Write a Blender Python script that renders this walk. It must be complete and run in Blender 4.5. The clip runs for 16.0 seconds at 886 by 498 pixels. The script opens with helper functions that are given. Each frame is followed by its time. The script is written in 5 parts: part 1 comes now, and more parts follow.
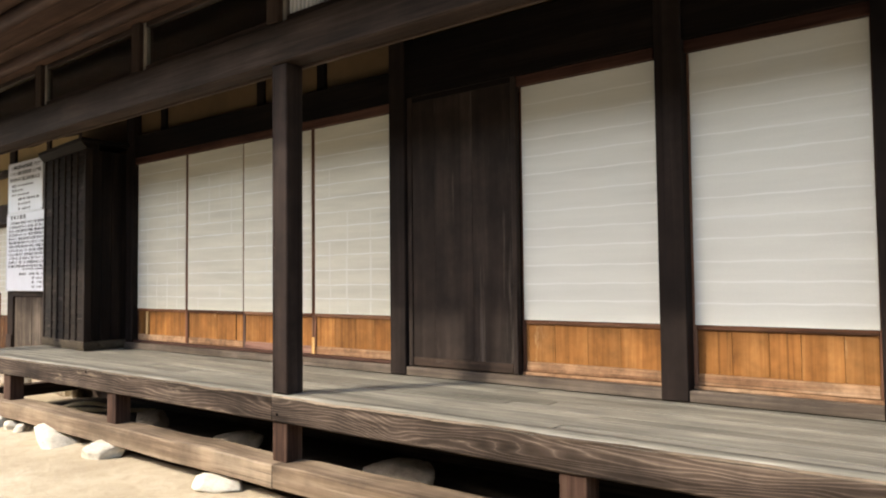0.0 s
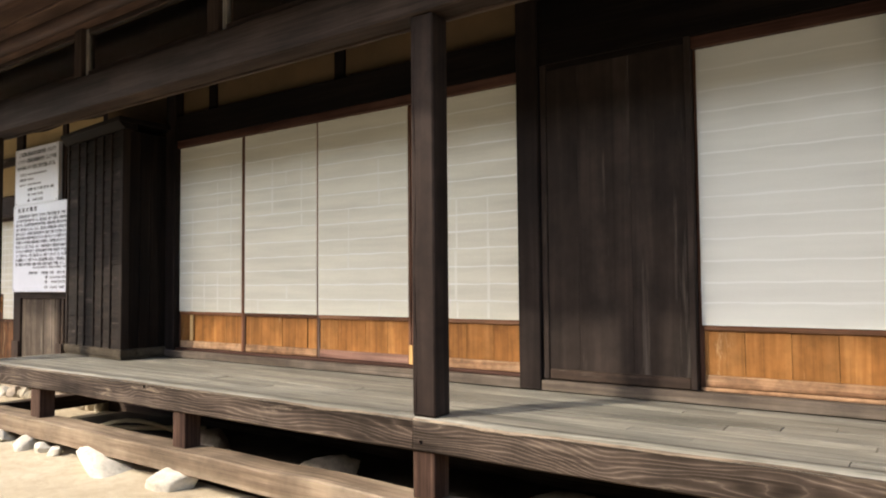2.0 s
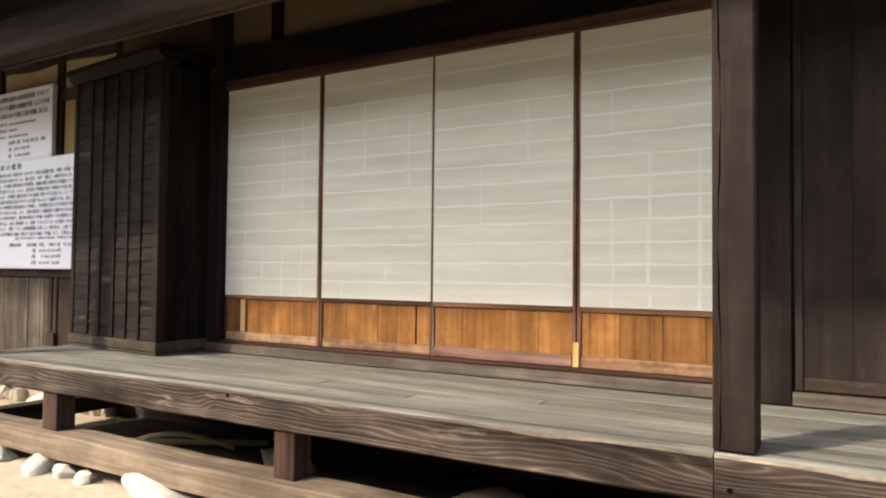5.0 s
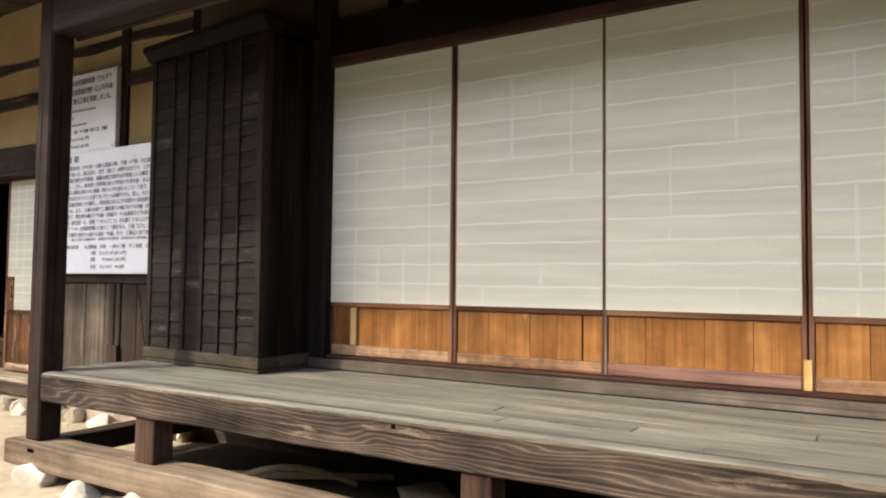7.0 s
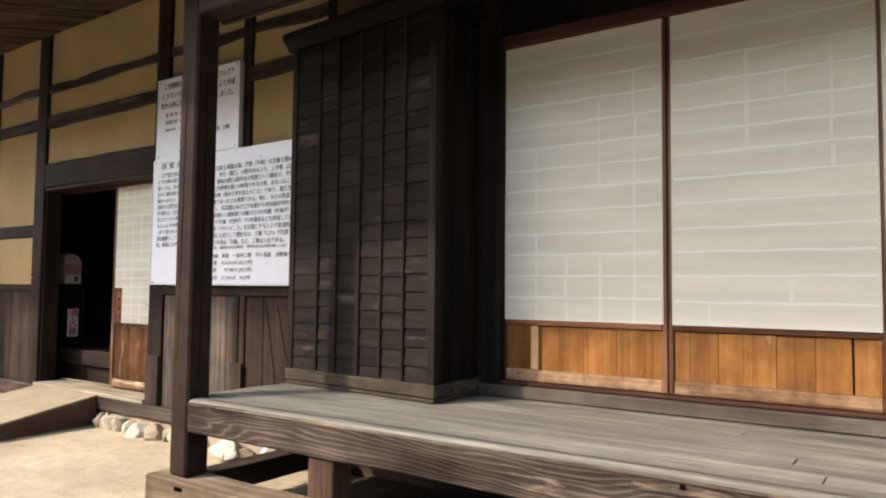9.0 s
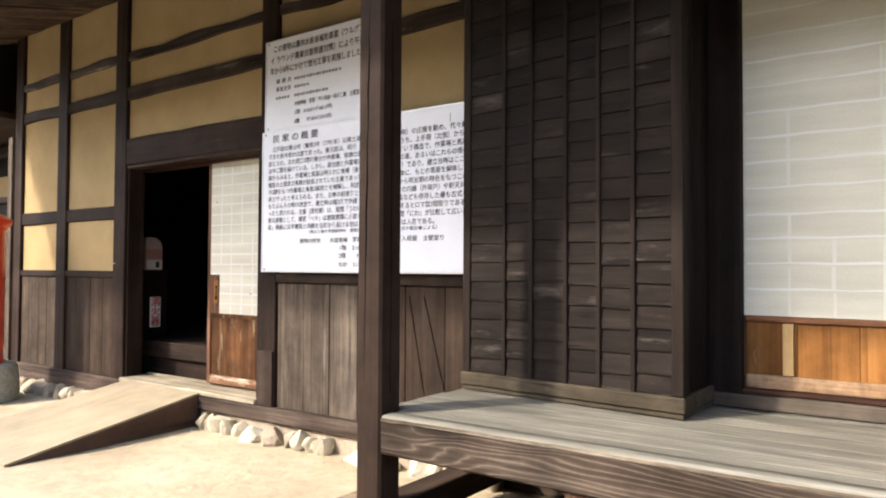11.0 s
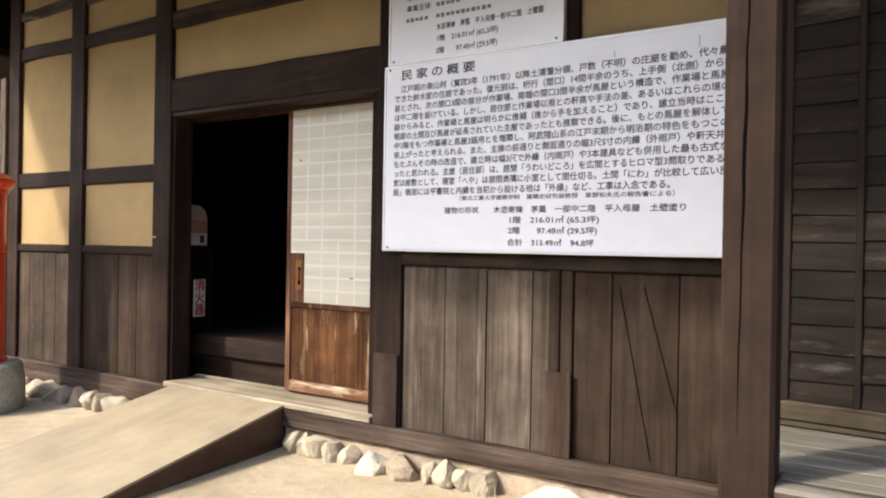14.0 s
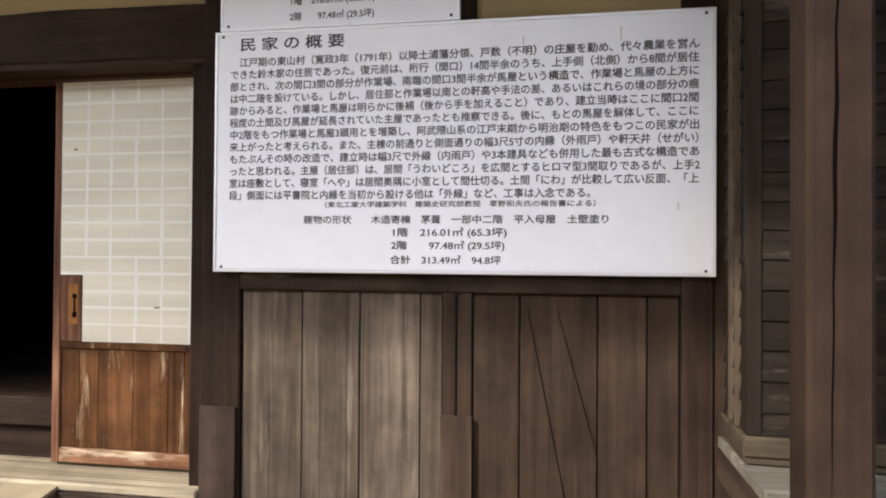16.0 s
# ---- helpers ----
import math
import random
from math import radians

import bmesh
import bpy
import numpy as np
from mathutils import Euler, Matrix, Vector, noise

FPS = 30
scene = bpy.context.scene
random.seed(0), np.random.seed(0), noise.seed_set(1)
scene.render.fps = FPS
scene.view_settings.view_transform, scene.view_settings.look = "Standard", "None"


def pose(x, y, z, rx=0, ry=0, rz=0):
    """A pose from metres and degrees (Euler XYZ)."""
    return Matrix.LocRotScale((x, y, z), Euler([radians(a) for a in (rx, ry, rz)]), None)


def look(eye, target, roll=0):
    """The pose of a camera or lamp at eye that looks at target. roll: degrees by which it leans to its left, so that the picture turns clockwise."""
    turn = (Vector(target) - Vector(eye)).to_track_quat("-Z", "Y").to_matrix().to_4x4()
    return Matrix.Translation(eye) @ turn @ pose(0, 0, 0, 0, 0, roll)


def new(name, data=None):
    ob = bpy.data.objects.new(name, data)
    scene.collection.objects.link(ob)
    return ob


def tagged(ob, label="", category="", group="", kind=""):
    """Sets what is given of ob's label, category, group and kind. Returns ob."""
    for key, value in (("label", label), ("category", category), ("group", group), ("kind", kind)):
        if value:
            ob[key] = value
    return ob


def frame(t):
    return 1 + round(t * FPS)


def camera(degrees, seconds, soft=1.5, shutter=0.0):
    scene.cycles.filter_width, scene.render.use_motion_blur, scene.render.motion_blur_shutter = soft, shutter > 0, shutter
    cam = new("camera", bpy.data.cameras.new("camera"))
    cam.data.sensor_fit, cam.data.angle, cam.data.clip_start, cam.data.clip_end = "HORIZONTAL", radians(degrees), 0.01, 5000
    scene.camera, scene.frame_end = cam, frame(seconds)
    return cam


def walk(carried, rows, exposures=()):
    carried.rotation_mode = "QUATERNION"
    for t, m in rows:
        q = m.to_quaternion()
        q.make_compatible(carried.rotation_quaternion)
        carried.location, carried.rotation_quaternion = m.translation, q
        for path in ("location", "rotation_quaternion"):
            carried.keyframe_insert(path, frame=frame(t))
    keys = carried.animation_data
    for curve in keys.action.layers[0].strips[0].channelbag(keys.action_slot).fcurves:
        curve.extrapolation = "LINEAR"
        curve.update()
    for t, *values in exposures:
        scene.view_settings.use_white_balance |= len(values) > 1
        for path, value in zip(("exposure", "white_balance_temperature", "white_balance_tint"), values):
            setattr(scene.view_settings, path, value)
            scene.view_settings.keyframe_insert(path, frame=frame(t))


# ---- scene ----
cam = camera(63.8, 16.0, soft=2.0)
PATH = [
    (0, (2.378, -3.868, 1.285), (1.154, -2.289, 1.372), -0.6),
    (0.5, (2.084, -3.839, 1.265), (0.906, -2.226, 1.374), -0.1),
    (1, (1.747, -3.801, 1.261), (0.555, -2.2, 1.393), 0.3),
    (1.5, (1.403, -3.878, 1.276), (0.223, -2.267, 1.391), -0.1),
    (2, (1.104, -3.88, 1.268), (-0.055, -2.253, 1.362), -0.5),
    (2.5, (0.852, -3.784, 1.259), (-0.33, -2.173, 1.35), -0.5),
    (3, (0.61, -3.709, 1.257), (-0.558, -2.087, 1.325), -1.3),
    (3.5, (0.307, -3.686, 1.247), (-0.804, -2.024, 1.295), -0.3),
    (6, (-1.126, -3.496, 1.177), (-2.134, -1.77, 1.251), 0.4),
    (6.5, (-1.379, -3.422, 1.164), (-2.433, -1.724, 1.243), 1.3),
    (7, (-1.701, -3.465, 1.158), (-2.73, -1.753, 1.252), 0.6),
    (7.5, (-1.954, -3.478, 1.159), (-2.935, -1.738, 1.267), 1.0),
    (8, (-2.223, -3.409, 1.157), (-3.265, -1.708, 1.298), 0.9),
    (8.5, (-2.438, -3.373, 1.168), (-3.552, -1.717, 1.301), 0.7),
    (11, (-3.833, -3.41, 1.232), (-4.996, -1.784, 1.287), 0.3),
    (11.5, (-4.111, -3.385, 1.214), (-5.294, -1.773, 1.237), 1.3),
    (12, (-4.375, -3.34, 1.233), (-5.564, -1.732, 1.235), 1.5),
    (12.5, (-4.71, -3.324, 1.231), (-5.897, -1.714, 1.238), 1.8),
    (13, (-5.005, -3.307, 1.235), (-6.113, -1.641, 1.238), 0.6),
    (13.5, (-5.303, -3.23, 1.226), (-6.347, -1.524, 1.226), 1.5),
    (14, (-5.549, -3.142, 1.224), (-6.601, -1.441, 1.22), 1.0),
    (14.5, (-5.874, -3.085, 1.229), (-6.822, -1.324, 1.226), 0.6),
    (15, (-6.094, -2.996, 1.233), (-6.858, -1.148, 1.198), 0.7),
    (15.5, (-6.252, -2.828, 1.245), (-6.822, -0.911, 1.249), 0.8),
    (16, (-6.418, -2.765, 1.263), (-6.768, -0.796, 1.289), 0.4),
]
EXPOSURES = [(0, 2.44, 6820), (5.8, 2.40, 6750), (8.7, 2.36, 6700), (10.8, 2.79, 6600), (12, 2.78, 6600), (13, 2.62, 6600), (14, 2.49, 6600), (15, 2.44, 6600), (16, 2.32, 6600)]
walk(cam, [(t, look(eye, target, roll)) for t, eye, target, roll in PATH],
     [(t, stops, kelvin, 10) for t, stops, kelvin in EXPOSURES])


# ---- light ----
SUN_AZ, SUN_EL = 34.0, 39.0          # degrees; the sun stands over the forecourt, to the south-west of the wall
world = bpy.data.worlds.new("world")
world.use_nodes = True
scene.world = world
wn = world.node_tree
sky = wn.nodes.new("ShaderNodeTexSky")
sky.sky_type = "NISHITA"
sky.sun_disc = False
sky.sun_elevation = radians(SUN_EL)
sky.sun_rotation = radians(180 + SUN_AZ)
sky.air_density, sky.dust_density, sky.ozone_density = 1.0, 2.0, 1.0
wn.nodes["Background"].inputs["Strength"].default_value = 0.125
wn.links.new(sky.outputs["Color"], wn.nodes["Background"].inputs["Color"])
sun_data = bpy.data.lights.new("sun", "SUN")
sun_data.energy, sun_data.angle, sun_data.color = 1.10, radians(2.5), (1.0, 0.94, 0.84)
sun = new("sun", sun_data)
_el, _az = radians(SUN_EL), radians(SUN_AZ)
SUN_WAY = Vector((math.sin(_az) * math.cos(_el), math.cos(_az) * math.cos(_el), -math.sin(_el)))
sun.matrix_world = look((-20, -25, 20), Vector((-20, -25, 20)) + SUN_WAY)

# ---- materials ----
MATS = {}


def base_material(name):
    m = bpy.data.materials.new(name)
    m.use_nodes = True
    nt = m.node_tree
    return m, nt, nt.nodes["Principled BSDF"]


def node(nt, kind, **vals):
    n = nt.nodes.new(kind)
    for k, v in vals.items():
        n.inputs[k].default_value = v
    return n


def ramp(nt, stops):
    r = nt.nodes.new("ShaderNodeValToRGB")
    e = r.color_ramp.elements
    while len(e) < len(stops):
        e.new(0.5)
    for el, (p, c) in zip(e, stops):
        el.position, el.color = p, (*c, 1)
    return r


def mixc(nt, mode, fac, a, b):
    n = nt.nodes.new("ShaderNodeMix")
    n.data_type, n.blend_type = "RGBA", mode
    for sock, v in ((n.inputs[0], fac), (n.inputs[6], a), (n.inputs[7], b)):
        if hasattr(v, "is_output"):
            nt.links.new(v, sock)
        else:
            sock.default_value = v if isinstance(v, (int, float)) else (*v, 1)
    return n.outputs[2]


def coords(nt, scale, spread=9.0):
    """Object coordinates, shifted at random for each object, stretched by scale."""
    tc = nt.nodes.new("ShaderNodeTexCoord")
    info = nt.nodes.new("ShaderNodeObjectInfo")
    mul = nt.nodes.new("ShaderNodeVectorMath")
    mul.operation = "MULTIPLY_ADD"
    cmb = nt.nodes.new("ShaderNodeCombineXYZ")
    for i in range(3):
        nt.links.new(info.outputs["Random"], cmb.inputs[i])
    nt.links.new(cmb.outputs[0], mul.inputs[0])
    mul.inputs[1].default_value = (spread, spread * 1.7, spread * 2.3)
    nt.links.new(tc.outputs["Object"], mul.inputs[2])
    mp = nt.nodes.new("ShaderNodeMapping")
    mp.inputs["Scale"].default_value = scale
    nt.links.new(mul.outputs[0], mp.inputs["Vector"])
    return mp.outputs[0], mul.outputs[0], info.outputs["Random"]


def wood(name, dark, mid, light, axis="z", rough=0.75, grain=42.0, bump=0.35, rings=0.0, stain=0.35, vary=0.25, spec=0.10, stain_scale=2.3, cracks=0.5, spread=1.0, worn=None, worn_at=0.6, pitch=330.0, wander=62.0, eyes=0.9, streak=1.6, wear_grain=11.0):
    """Sawn, weathered wood with the grain along one axis."""
    m, nt, bsdf = base_material(name)
    k = "xyz".index(axis)
    sc = [grain] * 3
    sc[k] = grain * 0.035
    v, raw, rnd = coords(nt, tuple(sc))
    n1 = node(nt, "ShaderNodeTexNoise", Scale=1.0, Detail=6.0, Roughness=0.65, Distortion=0.6)
    nt.links.new(v, n1.inputs["Vector"])
    sc2 = [6.0] * 3
    sc2[k] = 0.9
    mp2 = nt.nodes.new("ShaderNodeMapping")
    mp2.inputs["Scale"].default_value = sc2
    nt.links.new(raw, mp2.inputs["Vector"])
    n2 = node(nt, "ShaderNodeTexNoise", Scale=1.0, Detail=3.0, Roughness=0.5)
    nt.links.new(mp2.outputs[0], n2.inputs["Vector"])
    n3 = node(nt, "ShaderNodeTexNoise", Scale=stain_scale, Detail=5.0, Roughness=0.65)
    nt.links.new(raw, n3.inputs["Vector"])
    add = nt.nodes.new("ShaderNodeMath")
    add.operation = "MULTIPLY_ADD"
    nt.links.new(n2.outputs["Fac"], add.inputs[0])
    add.inputs[1].default_value = 0.5
    half = nt.nodes.new("ShaderNodeMath")
    half.operation = "MULTIPLY"
    nt.links.new(n1.outputs["Fac"], half.inputs[0])
    half.inputs[1].default_value = 0.55
    nt.links.new(half.outputs[0], add.inputs[2])
    height = add.outputs[0]
    if rings:
        sc3 = [5.0] * 3
        sc3[k] = eyes
        mp3 = nt.nodes.new("ShaderNodeMapping")
        mp3.inputs["Scale"].default_value = sc3
        nt.links.new(raw, mp3.inputs["Vector"])
        nr = node(nt, "ShaderNodeTexNoise", Scale=1.0, Detail=2.5, Roughness=0.5, Distortion=0.3)
        nt.links.new(mp3.outputs[0], nr.inputs["Vector"])
        across = nt.nodes.new("ShaderNodeVectorMath")
        across.operation = "DOT_PRODUCT"
        nt.links.new(raw, across.inputs[0])
        across.inputs[1].default_value = [0.0 if i == k else pitch for i in range(3)]
        ph = nt.nodes.new("ShaderNodeMath")
        ph.operation = "MULTIPLY_ADD"
        nt.links.new(nr.outputs["Fac"], ph.inputs[0])
        ph.inputs[1].default_value = wander
        nt.links.new(across.outputs["Value"], ph.inputs[2])
        sn = nt.nodes.new("ShaderNodeMath")
        sn.operation = "SINE"
        nt.links.new(ph.outputs[0], sn.inputs[0])
        sm = nt.nodes.new("ShaderNodeMath")
        sm.operation = "MULTIPLY_ADD"
        # narrow raised ridges between broad hollows
        ab = nt.nodes.new("ShaderNodeMath")
        ab.operation = "ABSOLUTE"
        nt.links.new(sn.outputs[0], ab.inputs[0])
        pw = nt.nodes.new("ShaderNodeMath")
        pw.operation = "POWER"
        nt.links.new(ab.outputs[0], pw.inputs[0])
        pw.inputs[1].default_value = 0.5
        nt.links.new(pw.outputs[0], sm.inputs[0])
        sm.inputs[1].default_value = -0.34 * rings
        low = nt.nodes.new("ShaderNodeMath")
        low.operation = "ADD"
        nt.links.new(height, low.inputs[0])
        low.inputs[1].default_value = 0.23 * rings
        nt.links.new(low.outputs[0], sm.inputs[2])
        height = sm.outputs[0]
    r = ramp(nt, [(0.525 - 0.125 * spread, dark), (0.525, mid), (0.525 + 0.135 * spread, light)])
    nt.links.new(height, r.inputs[0])
    st = ramp(nt, [(0.3, (1 - stain, 1 - stain, 1 - stain)), (0.65, (1.08, 1.06, 1.03))])
    nt.links.new(n3.outputs["Fac"], st.inputs[0])
    col = mixc(nt, "MULTIPLY", 1.0, r.outputs[0], st.outputs[0])
    # drying cracks along the grain
    sc4 = [grain * 1.5] * 3
    sc4[k] = grain * 0.014
    mp4 = nt.nodes.new("ShaderNodeMapping")
    mp4.inputs["Scale"].default_value = sc4
    nt.links.new(raw, mp4.inputs["Vector"])
    n4 = node(nt, "ShaderNodeTexNoise", Scale=1.0, Detail=2.0, Roughness=0.5)
    nt.links.new(mp4.outputs[0], n4.inputs["Vector"])
    cr = ramp(nt, [(0.30, (1 - cracks,) * 3), (0.37, (1, 1, 1))])
    nt.links.new(n4.outputs["Fac"], cr.inputs[0])
    col = mixc(nt, "MULTIPLY", 1.0, col, cr.outputs[0])
    rv = ramp(nt, [(0.0, (1 - vary,) * 3), (1.0, (1 + vary,) * 3)])
    nt.links.new(rnd, rv.inputs[0])
    col = mixc(nt, "MULTIPLY", 1.0, col, rv.outputs[0])
    if worn:
        # pale streaks where the surface has worn through; on veranda_board also painted highlights
        sc5 = [wear_grain] * 3
        sc5[k] = streak
        mp5 = nt.nodes.new("ShaderNodeMapping")
        mp5.inputs["Scale"].default_value = sc5
        nt.links.new(raw, mp5.inputs["Vector"])
        n5 = node(nt, "ShaderNodeTexNoise", Scale=1.0, Detail=7.0, Roughness=0.7)
        nt.links.new(mp5.outputs[0], n5.inputs["Vector"])
        wr = ramp(nt, [(worn_at, (0, 0, 0)), (worn_at + 0.14, (0.85, 0.85, 0.85))])
        nt.links.new(n5.outputs["Fac"], wr.inputs[0])
        col = mixc(nt, "MIX", wr.outputs[0], col, worn)
    nt.links.new(col, bsdf.inputs["Base Color"])
    bsdf.inputs["Roughness"].default_value = rough
    bsdf.inputs["Specular IOR Level"].default_value = spec
    b = node(nt, "ShaderNodeBump", Strength=bump, Distance=0.004)
    nt.links.new(height, b.inputs["Height"])
    nt.links.new(b.outputs[0], bsdf.inputs["Normal"])
    MATS[name] = m
    return m


def plain(name, color, rough=0.6, noise_scale=8.0, amount=0.15, fine=60.0, bump=0.1, metallic=0.0, dist=0.003, spec=0.4, stretch=(1, 1, 1)):
    m, nt, bsdf = base_material(name)
    v, raw, rnd = coords(nt, stretch)
    n1 = node(nt, "ShaderNodeTexNoise", Scale=noise_scale, Detail=4.0, Roughness=0.6)
    n2 = node(nt, "ShaderNodeTexNoise", Scale=fine, Detail=5.0, Roughness=0.65)
    nt.links.new(v, n1.inputs["Vector"])
    nt.links.new(raw, n2.inputs["Vector"])
    r = ramp(nt, [(0.3, tuple(c * (1 - amount) for c in color)), (0.7, tuple(min(1, c * (1 + amount * 0.6)) for c in color))])
    nt.links.new(n1.outputs["Fac"], r.inputs[0])
    r2 = ramp(nt, [(0.3, (1 - amount * 0.7,) * 3), (0.7, (1.0,) * 3)])
    nt.links.new(n2.outputs["Fac"], r2.inputs[0])
    nt.links.new(mixc(nt, "MULTIPLY", 1.0, r.outputs[0], r2.outputs[0]), bsdf.inputs["Base Color"])
    bsdf.inputs["Roughness"].default_value = rough
    bsdf.inputs["Metallic"].default_value = metallic
    bsdf.inputs["Specular IOR Level"].default_value = spec
    b = node(nt, "ShaderNodeBump", Strength=bump, Distance=dist)
    nt.links.new(n2.outputs["Fac"], b.inputs["Height"])
    nt.links.new(b.outputs[0], bsdf.inputs["Normal"])
    MATS[name] = m
    return m


# near-black: dark timber with the shade of eaves and rooms coloured in
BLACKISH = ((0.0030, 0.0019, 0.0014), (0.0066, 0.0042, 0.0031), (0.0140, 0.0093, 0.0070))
DARK = ((0.016, 0.0100, 0.0074), (0.039, 0.0257, 0.0188), (0.078, 0.054, 0.041))
GREY = ((0.028, 0.0205, 0.0152), (0.078, 0.0610, 0.0470), (0.160, 0.131, 0.105))
FLOOR = ((0.072, 0.066, 0.052), (0.152, 0.140, 0.112), (0.265, 0.246, 0.202))
for a in "xyz":
    wood("shaded_dark_wood_" + a, *BLACKISH, axis=a, rough=0.7)
    wood("dark_wood_" + a, *DARK, axis=a, rough=0.72, spread=1.5, cracks=0.35)
    wood("frame_wood_" + a, (0.0105, 0.0060, 0.0043), (0.0262, 0.0156, 0.0112), (0.053, 0.0345, 0.0258), axis=a, rough=0.72, spread=1.6, grain=30, cracks=0.3, stain=0.45, stain_scale=3.5)
    wood("eaves_wood_" + a, (0.0165, 0.0108, 0.0085), (0.0410, 0.0280, 0.0218), (0.085, 0.060, 0.047), axis=a, rough=0.72, spread=1.5, cracks=0.35)
    wood("grey_board_" + a, *GREY, axis=a, rough=0.85, stain=0.38, grain=34, stain_scale=5.0, spread=1.7, cracks=0.4, worn=(0.20, 0.17, 0.14), worn_at=0.60, streak=0.8)
wood("shutter_board", (0.0088, 0.0063, 0.0049), (0.0158, 0.0116, 0.0091), (0.030, 0.0228, 0.0181), axis="x", rough=0.8, grain=30, bump=0.5, vary=0.16, stain=0.4, spread=1.3, worn=(0.085, 0.069, 0.056), worn_at=0.585)
wood("shutter_batten", (0.0088, 0.0060, 0.0046), (0.0178, 0.0122, 0.0094), (0.032, 0.023, 0.018), axis="z", rough=0.8, grain=22, spread=1.5, cracks=0.3)
wood("brown_board", (0.017, 0.0105, 0.0073), (0.039, 0.0255, 0.0180), (0.070, 0.048, 0.035), axis="z", rough=0.75, grain=30, stain=0.45, vary=0.12, stain_scale=4.0, spread=1.7, cracks=0.3)
wood("old_board", (0.026, 0.0185, 0.0135), (0.058, 0.043, 0.032), (0.112, 0.088, 0.067), axis="z", rough=0.85, stain=0.5, grain=15, stain_scale=5.0, spread=1.8, cracks=0.3, worn=(0.15, 0.125, 0.095), worn_at=0.62)
# its thin pale streaks paint glints along the board ridges, besides wear
wood("veranda_board", (0.064, 0.060, 0.047), (0.150, 0.140, 0.113), (0.275, 0.258, 0.214), axis="x", rough=0.62, grain=75, stain=0.32, vary=0.15, spec=0.3, spread=1.4, cracks=0.55, worn=(0.34, 0.32, 0.27), worn_at=0.575, streak=1.3, wear_grain=48.0)
wood("veranda_edge", (0.019, 0.0127, 0.0092), (0.062, 0.045, 0.0340), (0.175, 0.134, 0.102), axis="x", rough=0.85, rings=0.62, grain=24, bump=1.0, vary=0.1, pitch=200.0, wander=52.0, eyes=0.85, stain=0.55, stain_scale=3.0, worn=(0.30, 0.235, 0.165), worn_at=0.62, spread=1.35, cracks=0.5)
# pale tone joins worn wood with sunlight painted along the edge
wood("worn_arris", (0.045, 0.033, 0.024), (0.125, 0.096, 0.068), (0.27, 0.215, 0.155), axis="x", rough=0.9, grain=30, bump=0.6, stain=0.5, stain_scale=9.0)
wood("front_post_wood", (0.0070, 0.0046, 0.0036), (0.0150, 0.0101, 0.0082), (0.032, 0.0228, 0.0186), axis="z", rough=0.75, grain=16, spread=1.8, stain=0.5, cracks=0.3, stain_scale=4.0, worn=(0.055, 0.044, 0.036), worn_at=0.64, streak=0.6)
wood("post_wood", (0.0125, 0.0078, 0.0060), (0.0270, 0.0178, 0.0140), (0.056, 0.0395, 0.0320), axis="z", rough=0.75, grain=16, spread=1.8, stain=0.45, cracks=0.3, stain_scale=5.0, worn=(0.10, 0.078, 0.060), worn_at=0.66, streak=0.8)
wood("sill_wood", (0.070, 0.048, 0.031), (0.178, 0.130, 0.088), (0.31, 0.245, 0.175), axis="x", rough=0.85, grain=26, vary=0.12, spread=1.3, stain=0.5, cracks=0.35)
wood("brown_leg_wood", (0.022, 0.0115, 0.008), (0.054, 0.030, 0.0205), (0.10, 0.062, 0.044), axis="z", rough=0.8)
wood("soot_board", (0.0125, 0.0083, 0.0064), (0.0262, 0.0182, 0.0143), (0.050, 0.0365, 0.0292), axis="z", rough=0.75, grain=13, stain=0.55, stain_scale=3.0, spec=0.12, vary=0.12, worn=(0.105, 0.084, 0.067), worn_at=0.585, spread=1.7, cracks=0.25, streak=0.42, wear_grain=7.5)
wood("reddish_wood_x", (0.026, 0.0115, 0.008), (0.052, 0.024, 0.017), (0.088, 0.045, 0.032), axis="x", rough=0.6)
wood("reddish_wood_z", (0.06, 0.027, 0.016), (0.140, 0.066, 0.040), (0.23, 0.126, 0.080), axis="z", rough=0.6)
wood("mid_rail_wood", (0.08, 0.034, 0.018), (0.16, 0.072, 0.038), (0.24, 0.125, 0.07), axis="x", rough=0.65)
wood("cedar_panel", (0.105, 0.040, 0.0105), (0.218, 0.094, 0.0265), (0.335, 0.165, 0.056), axis="z", rough=0.6, grain=30, stain=0.36, vary=0.24, stain_scale=6.0, spread=1.75, cracks=0.35, worn=(0.42, 0.27, 0.145), worn_at=0.615, streak=2.5)
wood("cedar_rail", (0.15, 0.075, 0.038), (0.31, 0.18, 0.10), (0.47, 0.32, 0.20), axis="x", rough=0.75, grain=30, stain=0.6, vary=0.15, stain_scale=9.0)
wood("pink_stile", (0.08, 0.046, 0.034), (0.165, 0.105, 0.080), (0.26, 0.18, 0.142), axis="z", rough=0.75, grain=24)
wood("pink_rail", (0.10, 0.05, 0.038), (0.21, 0.115, 0.085), (0.30, 0.18, 0.135), axis="x", rough=0.75, grain=24)
wood("pale_repair", (0.36, 0.20, 0.07), (0.52, 0.32, 0.13), (0.62, 0.42, 0.2), axis="z", rough=0.6, grain=24)
wood("door_panel_wood", (0.034, 0.0135, 0.0055), (0.083, 0.035, 0.0135), (0.165, 0.080, 0.036), axis="z", rough=0.6, grain=16, stain=0.6, vary=0.2, stain_scale=5.0, spread=1.5, worn=(0.40, 0.30, 0.19), worn_at=0.575)
